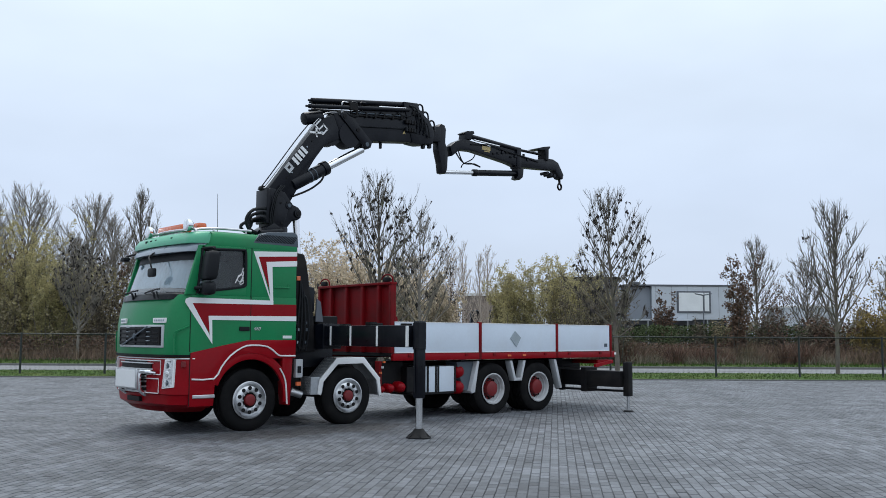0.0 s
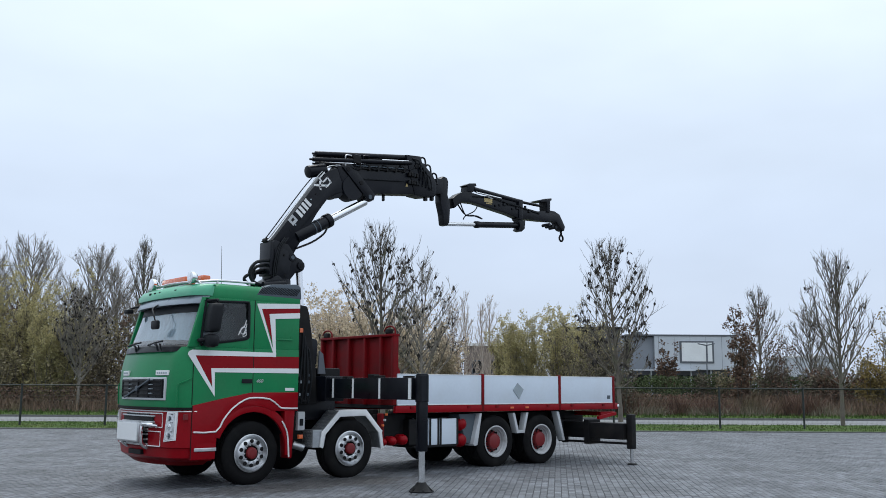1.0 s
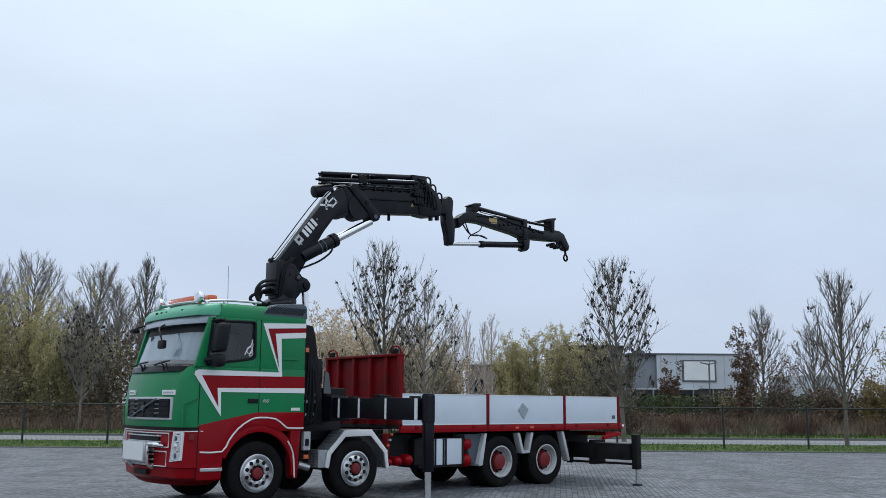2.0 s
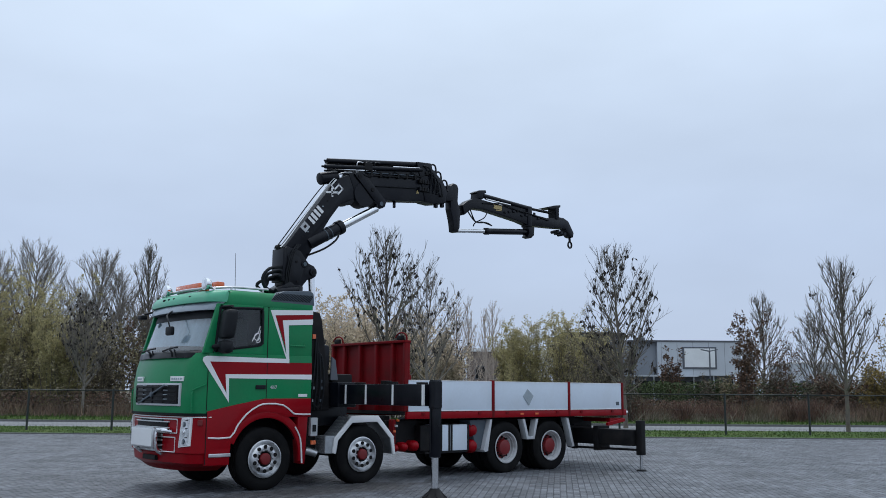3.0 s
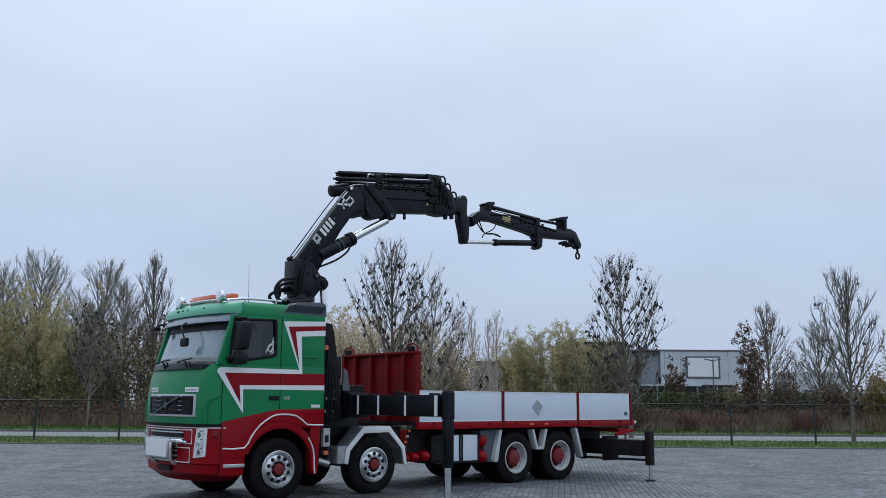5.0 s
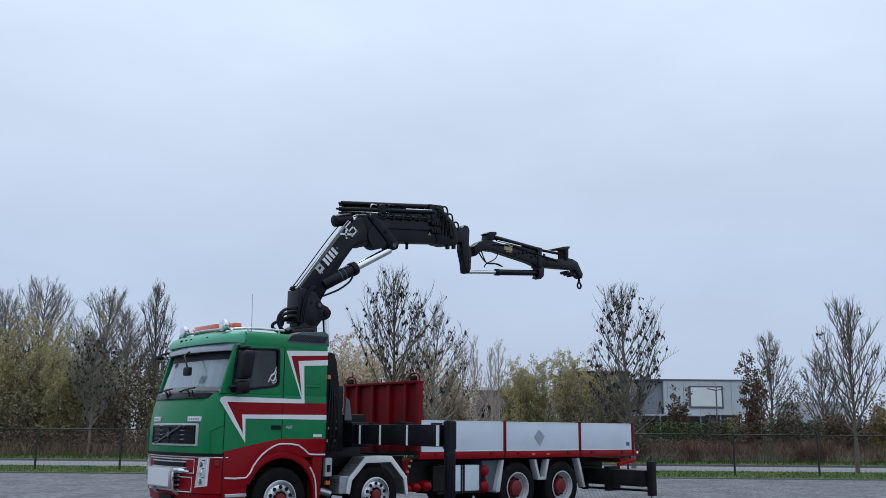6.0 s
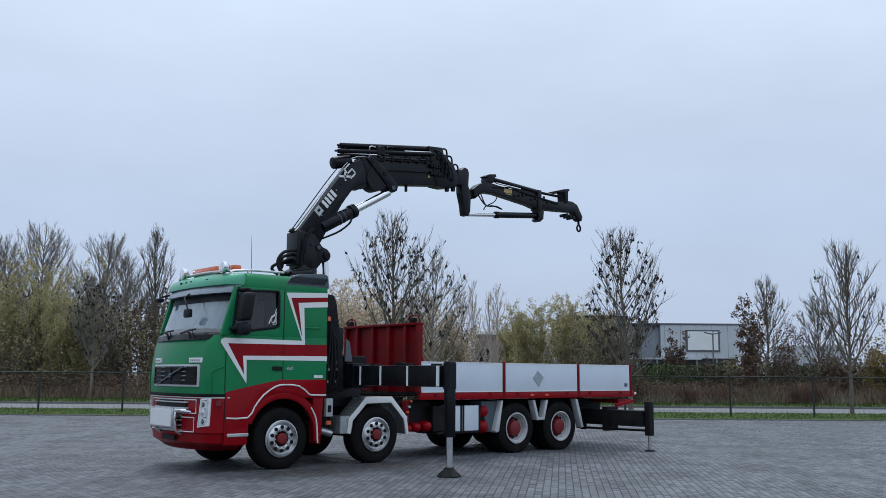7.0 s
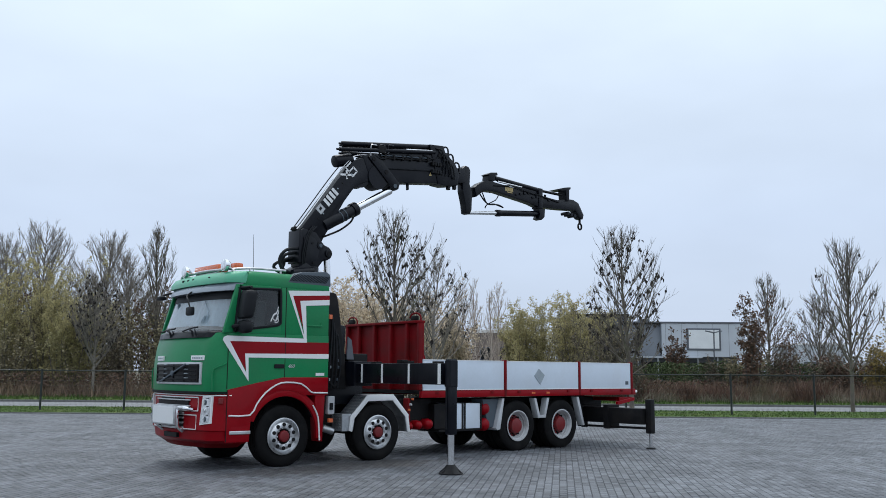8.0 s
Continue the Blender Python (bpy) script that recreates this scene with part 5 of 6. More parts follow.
for k in range(8):
    part("valve", box(4.10 + 0.07 * (k % 4), 4.155 + 0.07 * (k % 4), YC - 0.21, YC - 0.155, 5.88 + 0.17 * (k // 4), 5.97 + 0.17 * (k // 4), 0.012), DARK if k % 3 else PLASTIC, outer)
for k in range(4):
    x = 4.22 + 0.10 * k
    hose = pipe([(x, YC - 0.17, 6.45 - 0.08 * k), (x + 0.15, YC - 0.21, 6.40 - 0.1 * k), (x + 0.22, YC - 0.20, 6.15 - 0.1 * k), (x + 0.18, YC - 0.17, 5.88)], 0.018, 6)
    soft_part("hose", hose, PLASTIC, outer)
part("warning_sticker", prism([(4.05, 5.82), (4.13, 5.83), (4.09, 5.90)], YC - 0.145, YC - 0.141, 0), PLATE_TAN, outer, "small yellow warning triangle")
for x, z in ((4.47, 6.44), (4.62, 6.30), (4.80, 6.14)):
    soft_part("hose", pipe([(x, YC - 0.10, z), (x + 0.03, YC - 0.12, z + 0.09), (x + 0.12, YC - 0.12, z + 0.08), (x + 0.15, YC - 0.12, z - 0.03), (x + 0.13, YC - 0.15, z - 0.14)], 0.020, 6), BLACK, outer)
    part("fitting", box(x + 0.02, x + 0.10, YC - 0.06, YC + 0.08, z - 0.06, z + 0.035, 0.012), BLACK, outer)
for x, z in ((4.62, 5.65), (4.80, 5.68)):
    part("fitting", box(x, x + 0.07, YC - 0.12, YC - 0.04, z - 0.05, z + 0.06, 0.012), BLACK, outer)
soft_part("sleeve_pin", rod((4.33, YC - 0.19, 6.30), (4.33, YC - 0.15, 6.30), 0.05, n=16, r=0.008), DARK, outer)
rg = random.Random(4)
for n, (dz, r) in enumerate(((0.02, 0.016), (0.07, 0.012), (-0.20, 0.014))):
    line = pipe([(2.75, YC - 0.16, 5.99 + dz), (3.4, YC - 0.165, 6.06 + dz), (4.05, YC - 0.16, 6.13 + dz)], r, 6)
    soft_part("boom_pipe", line, (DARK, GREYPLASTIC, PLASTIC)[n], outer)
for k in range(6):
    x = 2.85 + 0.23 * k
    part("pipe_clamp", box(x - 0.02, x + 0.02, YC - 0.185, YC - 0.135, 5.975 + 0.11 * (x - 2.75), 6.085 + 0.11 * (x - 2.75), 0.006), DARK, outer)
elbow = prism([(2.42, 5.98), (2.62, 6.08), (3.02, 5.72), (3.24, 5.52), (3.20, 5.40), (3.06, 5.38), (2.72, 5.70)], YC - 0.175, YC - 0.142, 0.012)
soft_part("elbow_link", elbow, BLACK, outer)
for x, z in ((2.55, 5.95), (2.88, 5.72)):
    part("pin", rod((x, YC - 0.19, z), (x, YC - 0.15, z), 0.045, n=16, r=0.006), DARK, outer)
for k in range(4):
    x = 2.55 + 0.45 * k
    soft_part("hose", pipe([(x, YC - 0.16, 6.05 + 0.07 * k), (x + 0.2, YC - 0.18, 5.98 + 0.07 * k), (x + 0.42, YC - 0.17, 6.07 + 0.07 * k)], 0.013, 6), PLASTIC, outer)
for k in range(10):
    x, z = 1.05 + 0.11 * k, 4.34 + 0.145 * k + rg.uniform(-0.12, 0.02)
    part("bolt", rod((x, YC - 0.13, z), (x, YC - 0.142, z), 0.016, n=8), DARK if k % 3 else STEEL, boom)
soft_part("hook_lug", box(3.55, 3.60, YC - 0.03, YC + 0.03, 5.46, 5.60, 0.02), BLACK, outer)
# extension and jib bracket
soft_part("extension", prism([(4.7, 6.10), (5.14, 6.16), (5.14, 5.82), (4.7, 5.76)], YC - 0.11, YC + 0.11, 0.015), BLACK, outer)
arm_plate("jib_bracket", [(5.06, 6.14), (5.16, 6.23), (5.27, 6.21), (5.31, 6.12), (5.29, 5.82), (5.37, 5.62), (5.35, 5.24), (5.30, 5.13), (5.19, 5.14),
                          (5.16, 5.36), (5.08, 5.64)], 0.10, label="cranked black jib bracket", r=0.03)
jib = arm_plate("jib", [(5.30, 5.72), (5.46, 5.84), (5.72, 5.95), (6.0, 5.92), (8.05, 5.78), (8.52, 5.86), (8.66, 5.86), (8.84, 5.80), (9.04, 5.52), (9.0, 5.40), (8.90, 5.42),
                        (8.72, 5.60), (8.2, 5.56), (7.6, 5.53), (7.35, 5.53), (7.1, 5.58), (6.0, 5.70), (5.6, 5.68), (5.36, 5.50)], 0.10, label="black fly jib", r=0.02)
jib.location = (0.13, 0, 0.05)
soft_part("jib_rest", prism([(5.68, 6.07), (5.80, 6.13), (6.0, 6.16), (6.02, 6.10), (5.94, 6.06), (5.92, 5.94), (5.72, 5.94), (5.74, 6.05)], YC - 0.11, YC + 0.11, 0.01), BLACK, jib)
soft_part("jib_rest", prism([(7.98, 6.03), (8.30, 6.12), (8.52, 6.16), (8.52, 6.11), (8.47, 6.08), (8.46, 5.80), (8.36, 5.80), (8.34, 6.05), (8.2, 6.02)], YC - 0.13, YC + 0.13, 0.01), BLACK, jib)
soft_part("jib_ram", rod((5.95, YC - 0.06, 6.03), (7.45, YC - 0.06, 5.94), 0.055, n=14), BLACK, jib)
soft_part("jib_ram", rod((7.45, YC - 0.06, 5.94), (8.25, YC - 0.06, 5.93), 0.032, n=14), DARK, jib)
soft_part("ram_shoe", prism([(6.55, 5.88), (7.45, 5.82), (7.45, 5.93), (6.7, 5.965)], YC - 0.08, YC + 0.04, 0.01), BLACK, jib)
for k in range(9):
    x = 6.62 + 0.14 * k
    part("fitting", box(x - 0.03, x + 0.02 + 0.012 * (k % 3), YC - 0.125, YC - 0.098, 5.70 + 0.03 * (k % 4), 5.745 + 0.035 * (k % 4), 0.006), (DARK, PLASTIC, BLACK)[k % 3], jib)
soft_part("hose", pipe([(5.9, YC - 0.11, 5.84), (6.5, YC - 0.13, 5.90), (7.0, YC - 0.12, 5.83), (7.4, YC - 0.13, 5.80), (8.1, YC - 0.11, 5.72)], 0.014, 6), PLASTIC, jib)
soft_part("piston_rod", rod((6.0, YC - 0.11, 5.95), (6.8, YC - 0.11, 5.92), 0.018, n=8), CHROME, jib)
soft_part("jib_collar", box(7.38, 7.52, YC - 0.12, YC + 0.12, 5.49, 5.985, 0.015), BLACK, jib)
part("yellow_plate", box(6.26, 6.52, YC - 0.106, YC - 0.102, 5.77, 5.86, 0), PLATE_TAN, jib, "faded yellow type plate")
part("yellow_plate", box(6.32, 6.50, YC - 0.106, YC - 0.102, 5.735, 5.755, 0), PLATE_TAN, jib)
ram("jib_lift_ram", (7.50, 5.38), (5.15, 5.13), 0.07, 0.045, 0.60, y=YC, parent=jib)
soft_part("ram_lug", prism([(7.40, 5.50), (7.62, 5.50), (7.60, 5.30), (7.50, 5.22), (7.38, 5.24), (7.44, 5.34)], YC - 0.10, YC + 0.10, 0.01), BLACK, jib)
for k in range(2):
    soft_part("hose", pipe([(5.55, YC - 0.08 + 0.1 * k, 5.64), (5.65, YC - 0.14, 5.38), (5.9 + 0.1 * k, YC - 0.12, 5.40), (6.2, YC - 0.1, 5.36)], 0.016, 6), PLASTIC, jib)
soft_part("hose", pipe([(6.05, YC - 0.11, 5.66), (5.92, YC - 0.14, 5.50), (5.66, YC - 0.13, 5.36), (5.60, YC - 0.12, 5.27)], 0.013, 6), PLASTIC, jib)
for k in range(3):
    soft_part("roller", rod((8.45 + 0.12 * k, YC - 0.12, 5.50 - 0.02 * k), (8.45 + 0.12 * k, YC + 0.12, 5.50 - 0.02 * k), 0.04, n=12), BLACK, jib)
hook = pipe([(8.98, YC, 5.45), (8.99, YC, 5.30)], 0.03, 8, smooth=1)
hook = pipe([(8.99 + 0.065 * math.sin(a), YC, 5.23 + 0.075 * math.cos(a)) for a in [k * 6.2832 / 14 for k in range(15)]], 0.024, 8, hook, smooth=1)
soft_part("lifting_hook", hook, DARK, jib, "steel lifting hook")


# ---- ground, road and verge ----
def sheet(name, u0, u1, v0, v1, z0, z1, mat, label, category, cuts=1):
    """A slab of ground in the yard's frame, its top at z1."""
    one = box(u0, u1, v0, v1, z0, z1, 0)
    one.transform(yard_pose(0, 0))
    return tagged(part(name, one, mat), label, category, kind="structure")


sheet("ground", -2500, 2500, -2500, 2500, -0.6, -0.08, SOIL, "bare brown and green soil reaching the horizon", "ground")
yard = sheet("pavement", -70, 70, -40, 34.8, -0.3, -0.012, JOINT, "grey concrete block paving of a wide yard", "pavement")
for n, (u0, u1, v0, v1) in enumerate(((-70, -21, -40, 34.8), (21, 70, -40, 34.8), (-21, 21, -40, 6.0))):
    one = box(u0, u1, v0, v1, -0.29, 0.0, 0)
    one.transform(yard_pose(0, 0))
    part("paving_field", one, YARD, yard)
sheet("verge", -90, 90, 34.9, 41.3, -0.3, 0.02, GRASS, "mown grass strip beside the yard", "grass")
sheet("road", -160, 160, 41.4, 47.1, -0.3, 0.01, ASPHALT, "pale grey asphalt road behind the fence", "road")
sheet("kerb", -160, 160, 47.1, 47.35, -0.3, 0.11, KERB, "dark concrete kerb along the road", "kerb")
sheet("kerb", -90, 90, 34.78, 34.9, -0.3, 0.04, KERB, "low concrete edging between paving and grass", "kerb")
sheet("far_verge", -160, 160, 47.35, 56.0, -0.3, 0.05, GRASS, "rough grass beyond the road", "grass")


def blades(name, count, u0, u1, v0, v1, h0, h1, width, mat, label, category, lean=0.35, z=0.0, seed=1, clump=0.0):
    """Thin upright blades scattered over a strip, as one body."""
    g = np.random.default_rng(seed)
    u, v = g.uniform(u0, u1, count), g.uniform(v0, v1, count)
    h, a = g.uniform(h0, h1, count), g.uniform(0, math.pi, count)
    if clump:
        swell = np.sin(u * 1.7 + 2 * np.sin(v * 1.3)) + np.sin(u * 0.63 + 1.1) + 0.7 * np.sin(u * 4.1 + v * 2.2)
        h = h * (1 + clump * swell / 2.7)
    lu, lv = g.normal(0, lean, count) * h, g.normal(0, lean, count) * h
    base = np.array(ORIGIN)[None] + u[:, None] * np.array(ACROSS)[None] + v[:, None] * np.array(AWAY)[None]
    base[:, 2] += z
    side = np.stack([np.cos(a), np.sin(a), 0 * a], 1) * (width * g.uniform(0.6, 1.4, count))[:, None]
    tip = base + lu[:, None] * np.array(ACROSS)[None] + lv[:, None] * np.array(AWAY)[None]
    tip[:, 2] += h
    mid = base * 0.45 + tip * 0.55 + side * 0.0
    mid[:, 2] += 0.04 * h
    verts = np.concatenate([base - side, base + side, mid + side * 0.7, mid - side * 0.7, tip])
    n = count
    faces = [(i, n + i, 2 * n + i, 3 * n + i) for i in range(n)] + [(3 * n + i, 2 * n + i, 4 * n + i) for i in range(n)]
    return tagged(raw(name, verts.tolist(), faces, mat), label, category, kind="stuff")


blades("grass", 26000, -26, 30, 34.9, 41.2, 0.03, 0.10, 0.012, GRASS, "short green grass blades with yellowed patches", "grass", seed=3)
blades("rough_grass", 16000, -40, 45, 47.4, 56, 0.06, 0.30, 0.018, GRASS, "longer rough grass at the foot of the bushes", "grass", seed=4)
blades("reed_bed", 9000, 9, 27.5, 53.6, 57.3, 0.45, 1.3, 0.02, REED, "dry brown reeds and grasses below a hedge", "reeds", lean=0.38, seed=5, clump=0.45)
for n, (u0, u1) in enumerate(((10.2, 12.0), (13.6, 14.6), (15.4, 17.6), (20.5, 22.3))):
    blades("dock_patch", 1100, u0, u1, 53.2, 56.0, 0.35, 1.25, 0.022, RUSTY, "rust-red dead stalks among the reeds", "reeds", lean=0.42, seed=50 + n, clump=0.4)
    blades("straw_patch", 600, u0 + 1.0, u1 + 1.8, 52.6, 55.5, 0.25, 0.75, 0.018, STRAW, "pale dry grass among the reeds", "reeds", lean=0.5, seed=70 + n, clump=0.5)
blades("bracken", 9000, -46, -8, 54.5, 58.5, 0.3, 1.1, 0.02, REED, "dry brown undergrowth below bare trees", "undergrowth", lean=0.3, seed=6)


# ---- trees ----
class Wood:
    """Collects tapering limbs and leaves of one tree."""

    def __init__(self, seed):
        self.rng = random.Random(seed)
        self.parts = {"trunk": ([], []), "branchwork": ([], []), "foliage": ([], [])}

    def limb(self, points, r0, r1, sides=4, kind="branchwork"):
        verts, faces = self.parts[kind]
        start = len(verts)
        n = len(points)
        for i, p in enumerate(points):
            way = (points[min(i + 1, n - 1)] - points[max(i - 1, 0)]).normalized()
            side = way.orthogonal().normalized()
            up = way.cross(side)
            r = r0 + (r1 - r0) * i / (n - 1)
            for k in range(sides):
                a = 6.28319 * k / sides
                verts.append(p + r * (math.cos(a) * side + math.sin(a) * up))
        for i in range(n - 1):
            for k in range(sides):
                a, b = start + i * sides + k, start + i * sides + (k + 1) % sides
                faces.append((a, b, b + sides, a + sides))

    def leaf(self, p, size, hang=0.0, broad=1.0):
        """A folded leaf or tuft of leaves."""
        g = self.rng
        verts, faces = self.parts["foliage"]
        d = Vector((g.gauss(0, 1), g.gauss(0, 1), g.gauss(-hang, 0.8))).normalized() * size
        s = d.orthogonal().normalized() * size * broad * g.uniform(0.28, 0.5)
        s.rotate(Matrix.Rotation(g.uniform(0, 6.28), 3, d.normalized()))
        fold = d.cross(s).normalized() * size * 0.2
        i = len(verts)
        verts.extend((p, p + d * 0.5 + s + fold, p + d, p + d * 0.5 - s + fold))
        faces.extend(((i, i + 1, i + 2), (i, i + 2, i + 3)))

    def bend(self, start, way, length, steps, rise, wander):
        g = self.rng
        pts, p, d = [start], start, way.normalized()
        for _ in range(steps):
            d = (d + Vector((g.gauss(0, wander), g.gauss(0, wander), rise + g.gauss(0, wander * 0.5)))).normalized()
            p = p + d * (length / steps)
            pts.append(p)
        return pts

    def finish(self, name, bark, leaf_mat, label, category, group, m):
        root = thing(name, label, category, group)
        for kind, (verts, faces) in self.parts.items():
            if faces:
                ob = raw(kind, verts, faces, leaf_mat if kind == "foliage" else bark, root)
                if kind != "trunk":
                    tagged(ob, kind="stuff")
                if kind != "foliage":
                    ob.data.shade_smooth()
        root.matrix_basis = m
        return root


def avenue_tree(seed, height, width, m, label, bark=BARK, leaf_mat=LEAF_DARK, leaves=0.25, size=0.2, clear=0.2, dense=1.0, upright=1.0, fat=2.3,
                name="tree", group="trees along the road"):
    """A bare tree with a leading stem and rising limbs, some withered leaves left."""
    w = Wood(seed)
    g = w.rng
    stem = w.bend(Vector((0, 0, -0.1)), Vector((0, 0, 1)), height * 0.97, 12, 0.15, 0.035)
    w.limb(stem, height * 0.0135, 0.008, 8, "trunk")
    low = clear * height

    def egg(z):
        """Radius of the crown at a height."""
        f = (z - low) / (height - low)
        if f < 0.34:
            return width * 0.5 * (0.30 + 0.70 * math.sin(1.5708 * max(0.0, f) / 0.34))
        return width * 0.5 * max(0.03, 1 - ((f - 0.34) / 0.66) ** fat)

    count = int(46 * dense)
    for k in range(count):
        t = (k + g.random()) / count
        z0 = low + (height * 0.88 - low) * t ** 1.15
        i = min(int(z0 / (height * 0.97) * 12), 11)
        p = stem[i].lerp(stem[i + 1], min(1.0, z0 / (height * 0.97) * 12 - i))
        a = k * 2.4 + g.uniform(-0.4, 0.4)
        lean = g.uniform(0.42, 0.98) * (1.08 - 0.45 * t) / upright
        way = Vector((math.cos(a) * math.sin(lean), math.sin(a) * math.sin(lean), math.cos(lean)))
        length = 0.3
        while length < height and math.hypot(way.x, way.y) * length < egg(p.z + way.z * length) and p.z + way.z * length < height:
            length += 0.1
        length *= g.uniform(0.78, 1.0)
        limb = w.bend(p, way + Vector((0, 0, -0.12)), length, 6, 0.06, 0.05)
        w.limb(limb, max(0.018, min(height * 0.0058 * (1.1 - 0.7 * t), 0.010 + 0.014 * length)), 0.008, 4)
        way = (limb[-1] - limb[0]).normalized()
        for j in range(int((4 + 2.6 * length) * dense)):
            s = g.uniform(0.18, 1.0)
            n = min(int(s * 6), 5)
            q = limb[n].lerp(limb[n + 1], s * 6 - n)
            d = way + Vector((g.gauss(0, 0.42), g.gauss(0, 0.42), g.gauss(0.40, 0.25)))
            sub = w.bend(q, d, (0.25 + 0.5 * length * (1 - 0.7 * s)) * g.uniform(0.4, 0.9), 3, 0.06, 0.08)
            w.limb(sub, 0.0145, 0.0065, 3)
            for _ in range(4):
                q2 = sub[g.randrange(1, 4)]
                d2 = (sub[-1] - sub[0]).normalized() + Vector((g.gauss(0, 0.40), g.gauss(0, 0.40), g.gauss(0.40, 0.3)))
                twig = w.bend(q2, d2, g.uniform(0.15, 0.45), 2, 0.06, 0.1)
                w.limb(twig, 0.008, 0.0038, 3)
                up = max(0.0, (q2.z - low) / (height - low))
                if g.random() < leaves * (1.15 - 0.6 * up) * (1.0 if up < 0.86 else 0.25):
                    c = twig[g.randrange(0, 3)]
                    big = size * g.uniform(0.6, 1.25)
                    for _ in range(2):
                        w.leaf(c + Vector((g.gauss(0, 0.02), g.gauss(0, 0.02), g.gauss(0, 0.03))), big * g.uniform(0.8, 1.1), 2.4, 0.62)
    return w.finish(name, bark, leaf_mat, label, "tree", group, m)


def bush(seed, height, width, m, label, bark=BARK_DARK, leaf_mat=LEAF_GREY, stems=14, leaves=0.8, size=0.1, per=3, lean=0.5, shoots=9,
         name="shrub", category="shrub", group="bushes beyond the road"):
    """Many stems fanning up from one foot, with fine shoots and leaves."""
    w = Wood(seed)
    g = w.rng
    for k in range(stems):
        a = g.uniform(0, 6.283)
        out = g.uniform(0, lean) * width / height
        foot = Vector((g.gauss(0, 0.12 * width), g.gauss(0, 0.12 * width), -0.1))
        stem = w.bend(foot, Vector((math.cos(a) * out, math.sin(a) * out, 1)), height * g.uniform(0.6, 1.02), 7, 0.05, 0.07)
        w.limb(stem, 0.012 + 0.0045 * height, 0.005, 4)
        for j in range(shoots):
            s = 0.08 + 0.92 * (j + g.random()) / shoots
            i = min(int(s * 7), 6)
            q = stem[i].lerp(stem[i + 1], s * 7 - i)
            b = g.uniform(0, 6.283)
            d = Vector((math.cos(b), math.sin(b), g.uniform(0.3, 1.3)))
            sub = w.bend(q, d, width * g.uniform(0.16, 0.36) * (1.2 - 0.6 * s), 4, 0.06, 0.12)
            w.limb(sub, 0.010, 0.004, 3)
            for i2 in range(1, 5):
                for _ in range(per):
                    q2 = sub[i2] + Vector((g.gauss(0, 0.10), g.gauss(0, 0.10), g.gauss(0, 0.10)))
                    if g.random() < 0.14:
                        w.limb([sub[i2], q2, q2 + (q2 - sub[i2]) * 0.8 + Vector((0, 0, 0.12))], 0.005, 0.002, 3)
                    if g.random() < leaves:
                        w.leaf(q2, size * g.uniform(0.6, 1.4), 0.3)
    return w.finish(name, bark, leaf_mat, label, category, group, m)


BARE = "bare roadside tree with a few dark withered leaves"
avenue_tree(11, 9.6, 6.2, yard_pose(-2.15, 44), BARE, leaves=0.19, size=0.25, clear=0.16, dense=0.9, upright=1.05, fat=3.0)
avenue_tree(12, 8.6, 5.0, yard_pose(-0.3, 50), BARE, leaves=0.12, size=0.22, clear=0.15, dense=0.85, bark=BARK_PALE)
avenue_tree(13, 9.0, 4.8, yard_pose(9.0, 44), "bare roadside tree hung with dark withered leaf clusters", leaves=0.22, size=0.26, clear=0.17, dense=0.9, upright=1.05, fat=3.2)
avenue_tree(14, 8.4, 3.9, yard_pose(21.6, 61), BARE, leaves=0.05, size=0.14, clear=0.16)
avenue_tree(18, 7.7, 3.7, yard_pose(18.05, 40.8), "bare roadside tree standing in the mown verge", leaves=0.06, size=0.15, clear=0.22, dense=0.9, upright=1.1, fat=3.4)
avenue_tree(16, 7.8, 4.0, yard_pose(-21.1, 56), "grey bare tree with dark withered leaves", leaves=0.22, size=0.24, clear=0.22, dense=1.15, bark=BARK_PALE)
avenue_tree(17, 11.5, 3.7, yard_pose(-18.3, 60), "tall bare upright tree behind the bushes", leaves=0.03, size=0.12, clear=0.2, upright=1.5)
for n, (u, v, h, wd) in enumerate(((-31.7, 72, 13.7, 7.6), (-27.8, 74, 13.2, 7.0), (-36.0, 70, 12.3, 6.4), (-24.4, 73, 11.2, 5.4), (-40, 74, 12.8, 6), (-34.4, 75, 13.0, 6.0))):
    avenue_tree(30 + n, h, wd, yard_pose(u, v), "large bare tree behind the willows", leaves=0.02, size=0.14, clear=0.2, dense=1.35, upright=0.85, fat=3.4, bark=BARK_PALE)
for n, (u, v, h) in enumerate(((3.0, 80, 10.4), (5.1, 84, 10.4), (1.6, 78, 9.8), (4.3, 83, 9.4))):
    avenue_tree(40 + n, h, 2.2, yard_pose(u, v), "slender pale birch with fine bare twigs", leaves=0.22, size=0.12, clear=0.12, dense=0.7, upright=1.4, bark=BARK_BIRCH, leaf_mat=LEAF_TAN)
avenue_tree(45, 7.3, 4.2, yard_pose(25.4, 62), BARE, leaves=0.12, size=0.13, clear=0.14)
avenue_tree(46, 6.9, 2.9, yard_pose(29.3, 58), BARE, leaves=0.10, size=0.13, clear=0.14)

